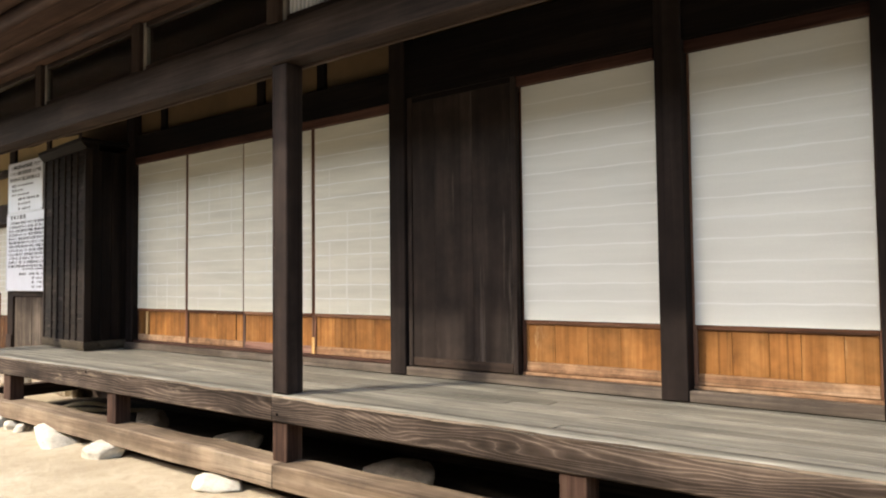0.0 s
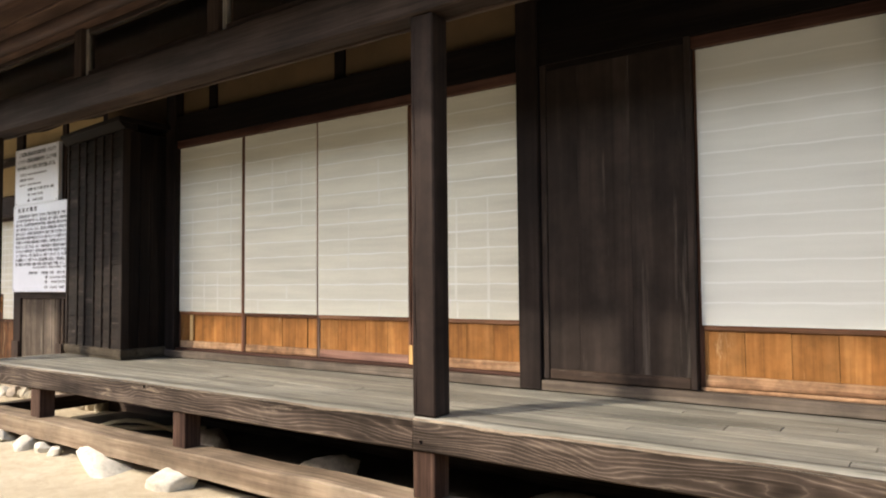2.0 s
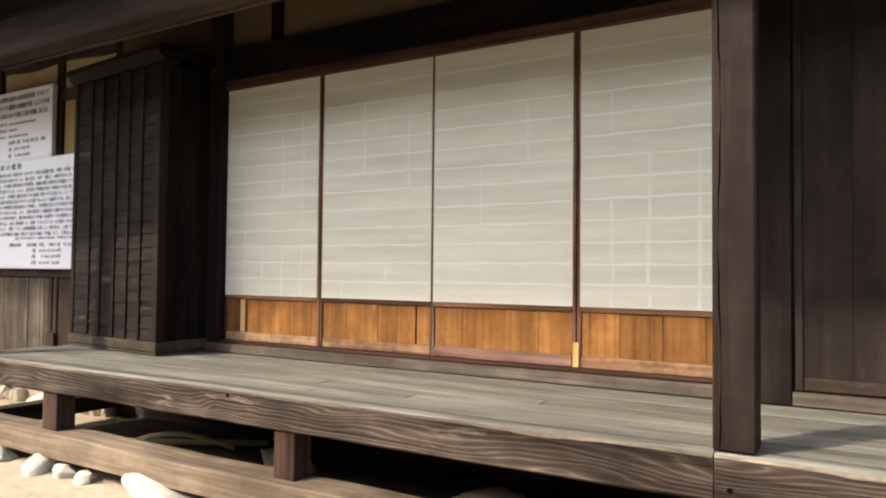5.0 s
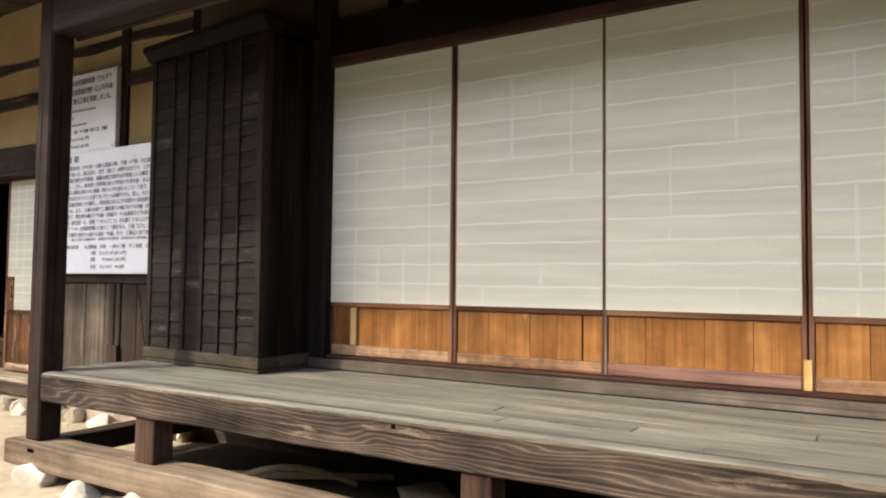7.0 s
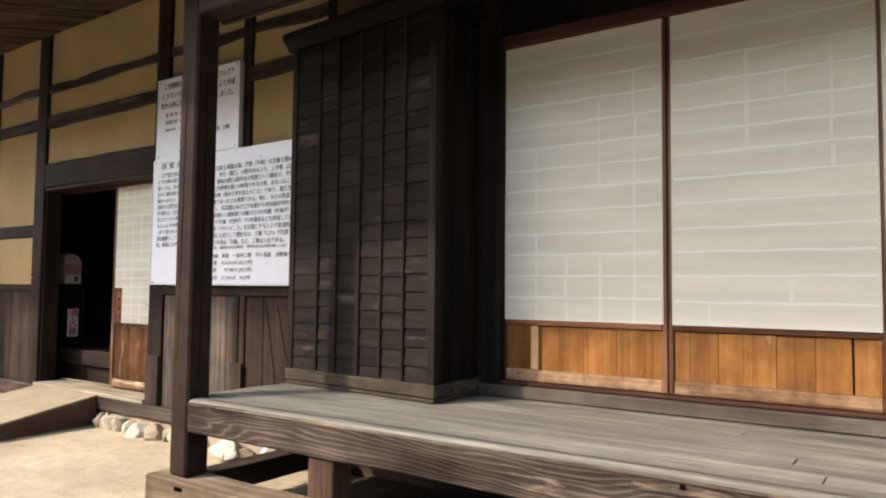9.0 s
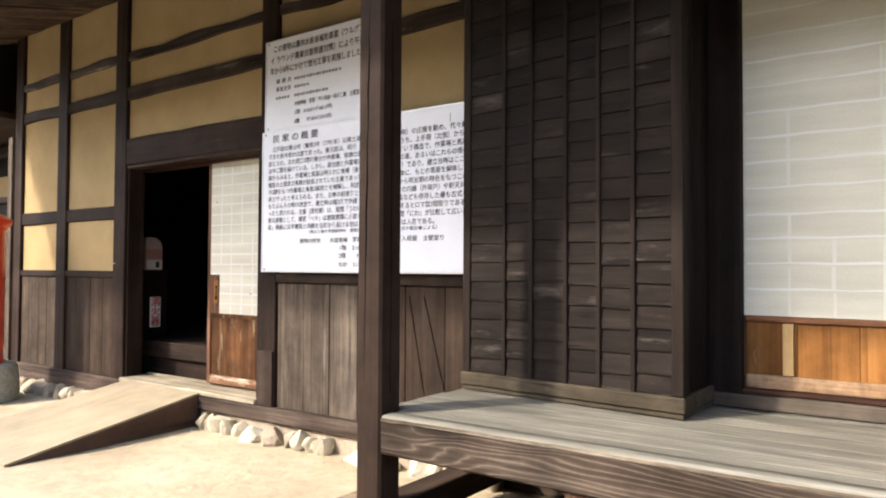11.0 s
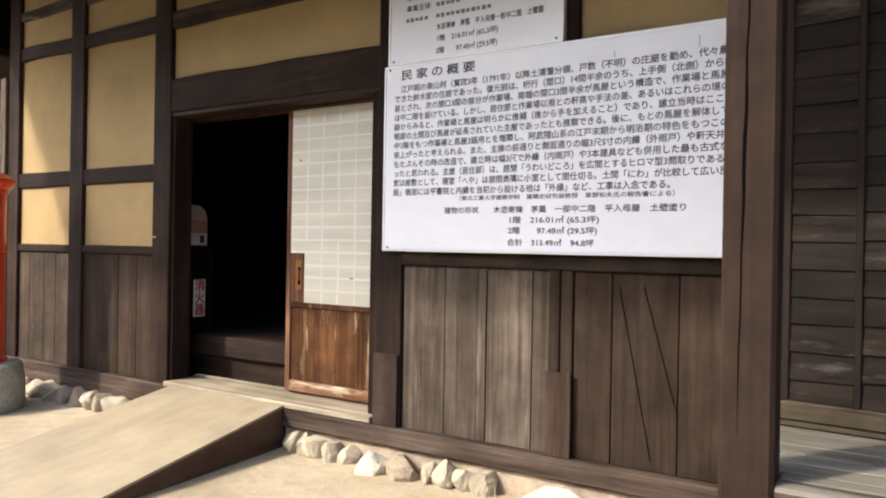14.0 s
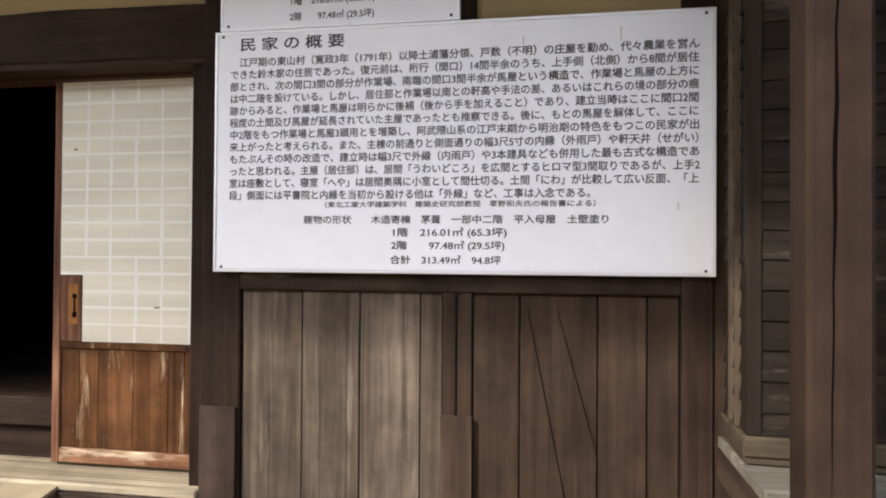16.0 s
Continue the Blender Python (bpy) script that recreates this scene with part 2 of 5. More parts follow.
wood("door_rail_wood", (0.10, 0.042, 0.022), (0.22, 0.115, 0.065), (0.40, 0.28, 0.18), axis="x", rough=0.75, grain=26, stain=0.5, stain_scale=9.0, worn=(0.52, 0.44, 0.32), worn_at=0.55)
wood("ramp_side_wood", (0.060, 0.034, 0.023), (0.100, 0.060, 0.041), (0.145, 0.092, 0.065), axis="y", rough=0.8, grain=14, spread=1.8, cracks=0.2)
wood("corner_post_wood", (0.0105, 0.0059, 0.0041), (0.0212, 0.0128, 0.0090), (0.040, 0.0260, 0.0188), axis="z", rough=0.75, grain=14, spread=2.0, stain=0.4, cracks=0.15, stain_scale=6.0, worn=(0.09, 0.070, 0.052), worn_at=0.67)
wood("base_rail_wood", (0.025, 0.0195, 0.013), (0.052, 0.041, 0.028), (0.092, 0.075, 0.053), axis="x", rough=0.85, grain=26, spread=1.6, stain=0.5, stain_scale=5.0)
wood("weathered_beam", (0.027, 0.018, 0.014), (0.066, 0.047, 0.037), (0.125, 0.094, 0.075), axis="x", rough=0.8)
wood("pale_sill_wood", (0.14, 0.115, 0.08), (0.24, 0.205, 0.15), (0.33, 0.285, 0.215), axis="x", rough=0.8, grain=30)
wood("ramp_board", (0.30, 0.245, 0.168), (0.375, 0.31, 0.215), (0.44, 0.375, 0.27), axis="y", rough=0.9, grain=7, stain=0.22, bump=0.15, cracks=0.05, spread=2.4)
wood("reed_soffit", (0.020, 0.012, 0.008), (0.052, 0.034, 0.023), (0.115, 0.080, 0.055), axis="y", rough=0.9, grain=30, bump=1.0, spread=1.4, stain=0.5, worn=(0.20, 0.145, 0.095), worn_at=0.6)
wood("eaves_board_x", (0.026, 0.0145, 0.0105), (0.062, 0.037, 0.0275), (0.115, 0.073, 0.056), axis="x", rough=0.75, grain=20, spread=1.6, stain=0.5, cracks=0.3)
wood("frame_edge_wood", (0.20, 0.17, 0.14), (0.36, 0.32, 0.27), (0.50, 0.45, 0.39), axis="z", rough=0.7, grain=24)
wood("wall_rail_wood", (0.015, 0.0100, 0.0078), (0.036, 0.0255, 0.0205), (0.075, 0.056, 0.047), axis="x", rough=0.8, grain=24, spread=1.5, stain=0.45, stain_scale=4.0, worn=(0.17, 0.145, 0.125), worn_at=0.6)
wood("bleached_rail_wood", (0.045, 0.034, 0.028), (0.100, 0.080, 0.068), (0.20, 0.168, 0.145), axis="x", rough=0.85, grain=20, spread=1.6, stain=0.5, stain_scale=4.0, worn=(0.34, 0.30, 0.25), worn_at=0.57)
wood("soot_rail", (0.014, 0.0090, 0.0066), (0.032, 0.0215, 0.0160), (0.055, 0.036, 0.026), axis="x", rough=0.75, grain=18, stain=0.6, stain_scale=5.0, worn=(0.13, 0.105, 0.08), worn_at=0.6)
wood("thatch", (0.02, 0.015, 0.011), (0.055, 0.04, 0.028), (0.13, 0.095, 0.065), axis="x", rough=0.95, grain=28, bump=1.0)
plain("clay_plaster", (0.37, 0.266, 0.134), rough=0.95, noise_scale=2.2, amount=0.16, fine=140, bump=0.25, spec=0.1)
# darker copy of clay_plaster: the shade under the eaves is in its colour
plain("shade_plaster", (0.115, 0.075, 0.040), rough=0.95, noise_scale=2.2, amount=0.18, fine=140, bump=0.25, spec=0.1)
plain("paper_white", (0.61, 0.60, 0.533), rough=0.9, noise_scale=4.0, amount=0.07, stretch=(0.25, 1, 2.6), fine=160, bump=0.05, spec=0.1)
plain("paper_cream", (0.615, 0.587, 0.482), rough=0.9, noise_scale=4.0, amount=0.13, stretch=(0.25, 1, 2.6), fine=160, bump=0.05, spec=0.1)
plain("paper_faint", (0.635, 0.615, 0.535), rough=0.9, noise_scale=3.0, amount=0.04, fine=160, bump=0.03, spec=0.1)
plain("paper_strip", (0.675, 0.668, 0.615), rough=0.9, noise_scale=3.0, amount=0.04, fine=160, bump=0.03, spec=0.1)
plain("sign_white", (0.735, 0.75, 0.80), rough=0.35, noise_scale=1.5, amount=0.04, fine=12, bump=0.02, spec=0.4)
plain("sign_rim", (0.72, 0.73, 0.76), rough=0.4, noise_scale=3, amount=0.06, fine=40, bump=0.02, metallic=0.3)
plain("sign_ink", (0.035, 0.035, 0.04), rough=0.6, amount=0.1)
plain("faded_ink", (0.20, 0.20, 0.21), rough=0.6, amount=0.3, noise_scale=40)
plain("stone_pale", (0.58, 0.525, 0.42), rough=0.85, noise_scale=9, amount=0.3, fine=50, bump=0.5, dist=0.01)
plain("stone_cream", (0.47, 0.405, 0.295), rough=0.85, noise_scale=9, amount=0.3, fine=50, bump=0.5, dist=0.01)
plain("stone_brown", (0.36, 0.285, 0.205), rough=0.85, noise_scale=9, amount=0.35, fine=50, bump=0.5, dist=0.01)
plain("granite", (0.385, 0.375, 0.305), rough=0.85, noise_scale=30, amount=0.3, fine=180, bump=0.4, dist=0.004)
plain("red_paint", (0.70, 0.058, 0.018), rough=0.32, noise_scale=3, amount=0.12, fine=30, bump=0.03, spec=0.5)
plain("white_paint", (0.76, 0.76, 0.74), rough=0.4, amount=0.06)
plain("dull_white", (0.50, 0.46, 0.43), rough=0.5, amount=0.1)
plain("black_plastic", (0.015, 0.015, 0.016), rough=0.4, amount=0.1)
plain("crack_dark", (0.004, 0.003, 0.003), rough=1.0, amount=0.1, spec=0.0)
plain("red_label", (0.55, 0.03, 0.03), rough=0.45, amount=0.08)
plain("pink_box", (0.34, 0.25, 0.225), rough=0.5, amount=0.08)
plain("dull_red", (0.33, 0.15, 0.125), rough=0.5, amount=0.1)
plain("iron", (0.05, 0.045, 0.04), rough=0.5, metallic=0.9, amount=0.2)
plain("earth_floor", (0.10, 0.08, 0.06), rough=0.95, noise_scale=3, amount=0.3)
# dark earth tone carries the veranda's shade in its colour
plain("under_deck_shade", (0.060, 0.047, 0.033), rough=0.95, noise_scale=5, amount=0.4, fine=70, bump=0.5, dist=0.01, spec=0.1)
plain("straw_log", (0.42, 0.33, 0.19), rough=0.9, noise_scale=6, amount=0.3)


def ground_material():
    m, nt, bsdf = base_material("sandy_ground")
    tc = nt.nodes.new("ShaderNodeTexCoord")
    n1 = node(nt, "ShaderNodeTexNoise", Scale=0.9, Detail=5.0, Roughness=0.6)
    n2 = node(nt, "ShaderNodeTexNoise", Scale=9.0, Detail=6.0, Roughness=0.7, Distortion=0.8)
    n3 = node(nt, "ShaderNodeTexNoise", Scale=170.0, Detail=3.0, Roughness=0.7)
    for n in (n1, n2, n3):
        nt.links.new(tc.outputs["Object"], n.inputs["Vector"])
    r = ramp(nt, [(0.3, (0.325, 0.264, 0.182)), (0.5, (0.43, 0.362, 0.258)), (0.72, (0.52, 0.45, 0.34))])
    nt.links.new(n1.outputs["Fac"], r.inputs[0])
    r2 = ramp(nt, [(0.32, (0.74, 0.72, 0.68)), (0.55, (1, 1, 1))])
    nt.links.new(n2.outputs["Fac"], r2.inputs[0])
    c = mixc(nt, "MULTIPLY", 0.7, r.outputs[0], r2.outputs[0])
    r3 = ramp(nt, [(0.3, (0.78, 0.76, 0.72)), (0.6, (1.04, 1.03, 1.0))])
    nt.links.new(n3.outputs["Fac"], r3.inputs[0])
    nt.links.new(mixc(nt, "MULTIPLY", 0.8, c, r3.outputs[0]), bsdf.inputs["Base Color"])
    bsdf.inputs["Roughness"].default_value = 0.95
    bsdf.inputs["Specular IOR Level"].default_value = 0.15
    s = nt.nodes.new("ShaderNodeMath")
    s.operation = "MULTIPLY_ADD"
    nt.links.new(n3.outputs["Fac"], s.inputs[0])
    s.inputs[1].default_value = 0.25
    nt.links.new(n2.outputs["Fac"], s.inputs[2])
    b = node(nt, "ShaderNodeBump", Strength=0.5, Distance=0.03)
    nt.links.new(s.outputs[0], b.inputs["Height"])
    nt.links.new(b.outputs[0], bsdf.inputs["Normal"])
    MATS["sandy_ground"] = m


def glass_material():
    m, nt, bsdf = base_material("old_glass")
    bsdf.inputs["Base Color"].default_value = (0.9, 0.95, 0.92, 1)
    bsdf.inputs["Roughness"].default_value = 0.06
    bsdf.inputs["Transmission Weight"].default_value = 1.0
    bsdf.inputs["IOR"].default_value = 1.45
    MATS["old_glass"] = m


ground_material()
glass_material()

# ---- helpers of this scene ----
ORIGIN = {}
RNG = random.Random(7)


def box(x0, x1, y0, y1, z0, z1, bev=0.004):
    bm = bmesh.new()
    bmesh.ops.create_cube(bm, size=1.0)
    for v in bm.verts:
        v.co = Vector(((x0 + x1) / 2 + v.co.x * (x1 - x0), (y0 + y1) / 2 + v.co.y * (y1 - y0), (z0 + z1) / 2 + v.co.z * (z1 - z0)))
    bev = min(bev, 0.3 * min(x1 - x0, y1 - y0, z1 - z0))
    if bev > 0:
        bmesh.ops.bevel(bm, geom=list(bm.edges), offset=bev, segments=1, affect="EDGES")
    return bm


def join(*bms):
    out = bms[0]
    for b in bms[1:]:
        me = bpy.data.meshes.new("tmp")
        b.to_mesh(me)
        b.free()
        out.from_mesh(me)
        bpy.data.meshes.remove(me)
    return out


def mesh_of(name, bm, material, shift=None, smooth=False):
    me = bpy.data.meshes.new(name)
    if shift is not None:
        bmesh.ops.translate(bm, verts=bm.verts, vec=-shift)
    bm.to_mesh(me)
    bm.free()
    me.materials.append(MATS[material])
    if smooth:
        for p in me.polygons:
            p.use_smooth = True
    return me


def thing(name, base, label, category, group="", kind=""):
    """An Empty at the base of a thing that has parts."""
    ob = new(name)
    ob.location = base
    ob.empty_display_size = 0.1
    ORIGIN[ob] = Vector(base)
    return tagged(ob, label, category, group, kind)


def part(name, bm, material, parent, label="", smooth=False):
    """One mesh under a thing or a part; the bmesh is given in world places."""
    ob = new(name, mesh_of(name, bm, material, ORIGIN[parent], smooth))
    ob.parent = parent
    ORIGIN[ob] = ORIGIN[parent]
    return tagged(ob, label)


def solid(name, bm, material, label, category, kind="structure", group="", smooth=False, base=(0, 0, 0)):
    """A top-level thing or piece of the setting in one mesh."""
    ob = new(name, mesh_of(name, bm, material, Vector(base), smooth))
    ob.location = base
    ORIGIN[ob] = Vector(base)
    return tagged(ob, label, category, group, kind)


def turned(profile, cx, cy, n=40, cap=True):
    """A body of revolution round an upright axis; profile: (radius, z) from below."""
    bm = bmesh.new()
    rows = []
    for r, z in profile:
        rows.append([bm.verts.new((cx + r * math.cos(2 * math.pi * i / n), cy + r * math.sin(2 * math.pi * i / n), z)) for i in range(n)])
    for a, b in zip(rows, rows[1:]):
        for i in range(n):
            bm.faces.new((a[i], a[(i + 1) % n], b[(i + 1) % n], b[i]))
    if cap:
        bm.faces.new(rows[0][::-1])
        bm.faces.new(rows[-1])
    return bm


def prism(quad, y0, y1, axis="y"):
    """A prism: the corners of one face in (a, z), drawn out along the axis."""
    bm = bmesh.new()
    def at(p, d):
        return (p[0], d, p[1]) if axis == "y" else (d, p[0], p[1])
    f = [bm.verts.new(at(p, y0)) for p in quad]
    b = [bm.verts.new(at(p, y1)) for p in quad]
    n = len(quad)
    bm.faces.new(f)
    bm.faces.new(b[::-1])
    for i in range(n):
        bm.faces.new((f[i], b[i], b[(i + 1) % n], f[(i + 1) % n]))
    bmesh.ops.recalc_face_normals(bm, faces=bm.faces)
    return bm


def pebble(cx, cy, cz, rx, ry, rz, seed, rough=0.3, sub=4):
    """A broken rock: a lumpy ball with some flat faces struck off."""
    bm = bmesh.new()
    bmesh.ops.create_icosphere(bm, subdivisions=sub, radius=1.0)
    rng = random.Random(seed * 17 + 3)
    off = Vector((seed * 3.7, seed * 1.9, seed * 5.3))
    cuts = []
    for i in range(11):
        d = Vector((rng.uniform(-1, 1), rng.uniform(-1, 1), rng.uniform(-0.7, 1))).normalized()
        cuts.append((d, rng.uniform(0.62, 0.9)))
    turn = Euler((0.1 * math.sin(seed * 2.3), 0.14 * math.sin(seed * 3.1), 0.4 * math.sin(seed * 1.3))).to_matrix()
    for v in bm.verts:
        p = Vector([math.copysign(abs(c) ** 0.7, c) for c in v.co])
        p *= 1 + rough * noise.noise(v.co * 1.1 + off)
        for d, r in cuts:
            over = p.dot(d) - r
            if over > 0:
                p -= d * over * 0.92
        p *= 1 + 0.05 * noise.noise(v.co * 4 + off) + 0.03 * noise.noise(v.co * 11 + off)
        q = turn @ Vector((p.x * rx, p.y * ry, p.z * rz)) * 1.18
        v.co = Vector((cx + q.x, cy + q.y, cz + q.z))
    return bm


def hewn_rail(x0, x1, y0, y1, z0, z1, seed, wave=0.011):
    """A rail of hand-hewn timber whose edges wander."""
    bm = bmesh.new()
    n = max(4, int((x1 - x0) / 0.12))
    rows = []
    for i in range(n + 1):
        x = x0 + (x1 - x0) * i / n
        up = wave * noise.noise(Vector((x * 2.1, seed, 0)))
        dn = wave * noise.noise(Vector((x * 1.7, seed, 5)))
        fr = 0.4 * wave * noise.noise(Vector((x * 2.6, seed, 9)))
        c = 0.008
        rows.append([bm.verts.new(q) for q in ((x, y0 + fr, z0 + dn + c), (x, y0 + fr, z1 + up - c), (x, y0 + fr + c, z1 + up), (x, y1, z1 + up), (x, y1, z0 + dn), (x, y0 + fr + c, z0 + dn))])
    for a, b in zip(rows, rows[1:]):
        for k in range(6):
            bm.faces.new((a[k], a[(k + 1) % 6], b[(k + 1) % 6], b[k]))
    bm.faces.new(rows[0][::-1])
    bm.faces.new(rows[-1])
    bmesh.ops.recalc_face_normals(bm, faces=bm.faces)
    return bm


# ---- plan, in metres: the paper screens stand in the plane y = 0, the ground is z = 0 ----
DECK, EDGE, DECK_L, DECK_R = 0.62, -1.13, -5.778, 3.2
SCREEN_LO, SCREEN_HI = 1.03, 2.51
X_END, X_FAR = 3.6, -18.0


def soffit(y):
    return 3.65 + 0.24 * (y - 0.06)


# ---- ground ----
def build_ground():
    bm = bmesh.new()
    xs = [-400, -120, -40] + [-20 + 0.25 * i for i in range(113)] + [12, 40, 120, 400]
    ys = [-400, -120, -40, -14] + [-7 + 0.25 * i for i in range(33)] + [4, 12, 40, 120, 400]
    grid = [[bm.verts.new((x, y, 0.018 * noise.noise(Vector((x * 0.7, y * 0.7, 3))) + 0.006 * noise.noise(Vector((x * 3, y * 3, 9))) if -19 < x < 8 and -7 < y < 1 else 0)) for x in xs] for y in ys]
    for j in range(len(ys) - 1):
        for i in range(len(xs) - 1):
            bm.faces.new((grid[j][i], grid[j][i + 1], grid[j + 1][i + 1], grid[j + 1][i]))
    solid("ground", bm, "sandy_ground", "pale sandy trodden earth of the forecourt", "ground", smooth=True)


build_ground()


def build_shade_sheet():
    """Added dark sheet that paints the shade on the earth under the veranda."""
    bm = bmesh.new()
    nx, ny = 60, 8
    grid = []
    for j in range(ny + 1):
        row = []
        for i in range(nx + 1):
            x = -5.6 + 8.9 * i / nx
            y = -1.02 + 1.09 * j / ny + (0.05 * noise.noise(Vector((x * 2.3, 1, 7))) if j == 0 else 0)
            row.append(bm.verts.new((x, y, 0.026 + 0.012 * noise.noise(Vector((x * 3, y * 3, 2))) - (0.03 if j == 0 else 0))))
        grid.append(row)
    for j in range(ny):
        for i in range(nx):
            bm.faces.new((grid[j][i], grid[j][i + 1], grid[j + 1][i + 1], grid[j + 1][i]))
    solid("ground_under_veranda", bm, "under_deck_shade", "added dark sheet painting the shade on the earth under the veranda", "ground", smooth=True)


build_shade_sheet()


# ---- roof and shell ----
def build_shell():
    # roof: a thick slab along the eaves with rafters under it; the eaves of the stable are shorter
    y1, cut = 4.6, -12.4
    bms = []
    for a, b, y0, up in ((cut, X_END + 0.4, -2.15, 0.0), (X_FAR - 0.4, cut + 1.7, -0.6, 0.012)):
        quad = [(y0, soffit(y0) + up), (y1, soffit(y1) + up), (y1, soffit(y1) + 0.4 - up), (y0, soffit(y0) + 0.28 - up)]
        bms.append(prism(quad, a, b, axis="x"))
    y0 = -2.15
    back = [(y1, soffit(y1)), (11.0, soffit(y0)), (11.0, soffit(y0) + 0.28), (y1, soffit(y1) + 0.4)]
    bms.append(prism(back, X_FAR - 0.4, X_END + 0.4, axis="x"))
    solid("roof", join(*bms), "thatch", "thick brown thatched roof with deep eaves", "roof")
    # eaves: reed bundles laid down the slope over the entrance, long boards and poles over the veranda
    rng = random.Random(5)
    reeds, x = [], -12.33
    while x < X_END - 0.2:
        w = rng.uniform(0.10, 0.17)
        ya = -2.12
        d = rng.uniform(0.022, 0.040)
        q = [(ya, soffit(ya) - d), (0.05, soffit(0.05) - d * 0.6), (0.05, soffit(0.05) + 0.004), (ya, soffit(ya) + 0.004)]
        reed = prism(q, x, x + w * 0.97, axis="x")
        lean = rng.uniform(-0.02, 0.02)
        for v in reed.verts:
            v.co.x += lean * (v.co.y + 1.2)
        reeds.append(reed)
        x += w
    solid("ceiling", join(*reeds), "reed_soffit", "brown reed underside of the thatched eaves", "eaves")
    poles = thing("eaves_boarding", (-1.3, -1.8, soffit(-1.8)), "long dark brown boards and poles under the veranda eaves", "eaves", kind="structure")
    for k, (yy, w) in enumerate(((-2.03, 0.17), (-1.83, 0.19), (-1.63, 0.19), (-1.42, 0.20))):
        zz = soffit(yy) - 0.055
        bd = hewn_rail(-6.2, X_END, yy - w / 2, yy + w / 2, zz - 0.022 - 0.012 * (k % 2), zz, 3.0 + k, 0.012)
        for v in bd.verts:
            v.co.z += 0.24 * (v.co.y - yy)
        part("board", bd, "eaves_board_x", poles)
    for yy, r in ((-1.93, 0.05), (-1.30, 0.06)):
        m = Matrix.Translation(((X_END - 6.4) / 2, yy, soffit(yy) - 0.085 - r * 0.6)) @ Matrix.Rotation(radians(90), 4, "Y")
        bm = bmesh.new()
        bmesh.ops.create_cone(bm, segments=14, radius1=r, radius2=r * 0.85, depth=X_END + 6.4, cap_ends=True, matrix=m)
        part("purlin", bm, "eaves_board_x", poles, smooth=True)
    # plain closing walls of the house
    solid("wall_back", box(X_FAR, X_END, 8.0, 8.2, 0, 3.95, 0), "shaded_dark_wood_x", "dark plank wall at the back of the house", "wall")
    gable = [(0.1, 0), (8.2, 0), (8.2, 3.85), (4.6, 4.80), (0.1, 3.70)]
    solid("wall_east", prism(gable, X_END, X_END + 0.2, axis="x"), "shaded_dark_wood_y", "dark plank end wall of the house", "wall")
    solid("wall_west", prism([(1.0, 0), (8.2, 0), (8.2, 3.85), (4.6, 4.80), (1.0, 3.92)], X_FAR - 0.2, X_FAR, axis="x"), "shaded_dark_wood_y", "dark plank end wall of the stable", "wall")
    # added behind the camera to block low sky and darken the veranda top
    solid("wall_forecourt", box(-45, 35, -10.2, -10.0, 0, 4.7, 0), "grey_board_z", "unseen added board wall that blocks low sky light", "wall")
    solid("floor", box(X_FAR, X_END, 0.32, 8.0, 0.10, 0.16, 0), "earth_floor", "dark beaten earth floor inside the house", "floor")
    # near-black partitions, their colour deepening the gloom behind the open door
    solid("wall_inner", box(-8.0, -7.9, 0.35, 8.0, 0.16, 3.72, 0), "shaded_dark_wood_y", "dark board partition inside the house", "wall")
    solid("wall_inner_west", box(-11.9, -11.8, 0.35, 8.0, 0.16, 3.72, 0), "shaded_dark_wood_y", "dark board partition inside the house", "wall")


build_shell()


# ---- the veranda front: posts, lintels and wall over the screens ----
def build_front():
    w = thing("wall_front", (-1.5, 0.1, 0), "dark timber frame wall with clay plaster over the paper screens", "wall", kind="structure")
    # body of the wall: under the deck, and plaster over the lintel
    part("footing", box(-5.9, X_END, 0.08, 0.2, 0.0, 0.60, 0), "weathered_beam", w)
    part("plaster", box(-5.9, X_END, 0.03, 0.16, 2.70, 3.66, 0), "shade_plaster", w, "ochre clay plaster with the eaves shade put into its colour")
    part("lintel", box(-4.62, -0.97, -0.045, 0.14, 2.575, 2.80), "shaded_dark_wood_x", w)
    part("lintel", box(-0.96, X_END, -0.065, 0.14, 2.575, 2.98), "shaded_dark_wood_x", w)
    part("head_rail", box(-4.6, -1.045, -0.035, 0.10, 2.51, 2.575), "reddish_wood_x", w)
    part("head_rail", box(-0.92, 0.905, -0.035, 0.10, 2.51, 2.575), "reddish_wood_x", w)
    part("head_rail", box(1.075, X_END, -0.035, 0.10, 2.51, 2.575), "reddish_wood_x", w)
    part("sill", box(-4.72, X_END, -0.075, 0.12, DECK + 0.004, 0.685), "grey_board_x", w, "worn grey-brown sill")
    part("sill_fillet", box(-4.6, -1.045, -0.045, 0.11, 0.687, 0.705), "reddish_wood_x", w)
    for x0, x1 in ((0.010, 0.926), (1.080, 1.958), (2.132, 3.098)):
        part("sill_fillet", box(x0, x1, -0.012, 0.11, 0.686, 0.705, 0.003), "cedar_rail", w)
    for x0, x1, yf, top in ((-4.74, -4.60, -0.06, 3.6), (-1.043, -0.895, -0.082, 3.6), (0.928, 1.078, -0.085, 3.6), (1.96, 2.13, -0.085, 3.6), (3.1, 3.26, -0.085, 3.6)):
        part("post", box(x0, x1, yf, 0.13, DECK + 0.003, top, 0.006), "front_post_wood", w)
    for x in (-4.15, -2.62, -1.85):
        part("stud", box(x - 0.05, x + 0.05, 0.005, 0.12, 2.80, 3.6), "shaded_dark_wood_z", w)
    part("backing", box(-4.6, X_END, 0.13, 0.16, 0.6, 2.7, 0), "shaded_dark_wood_z", w)


build_front()


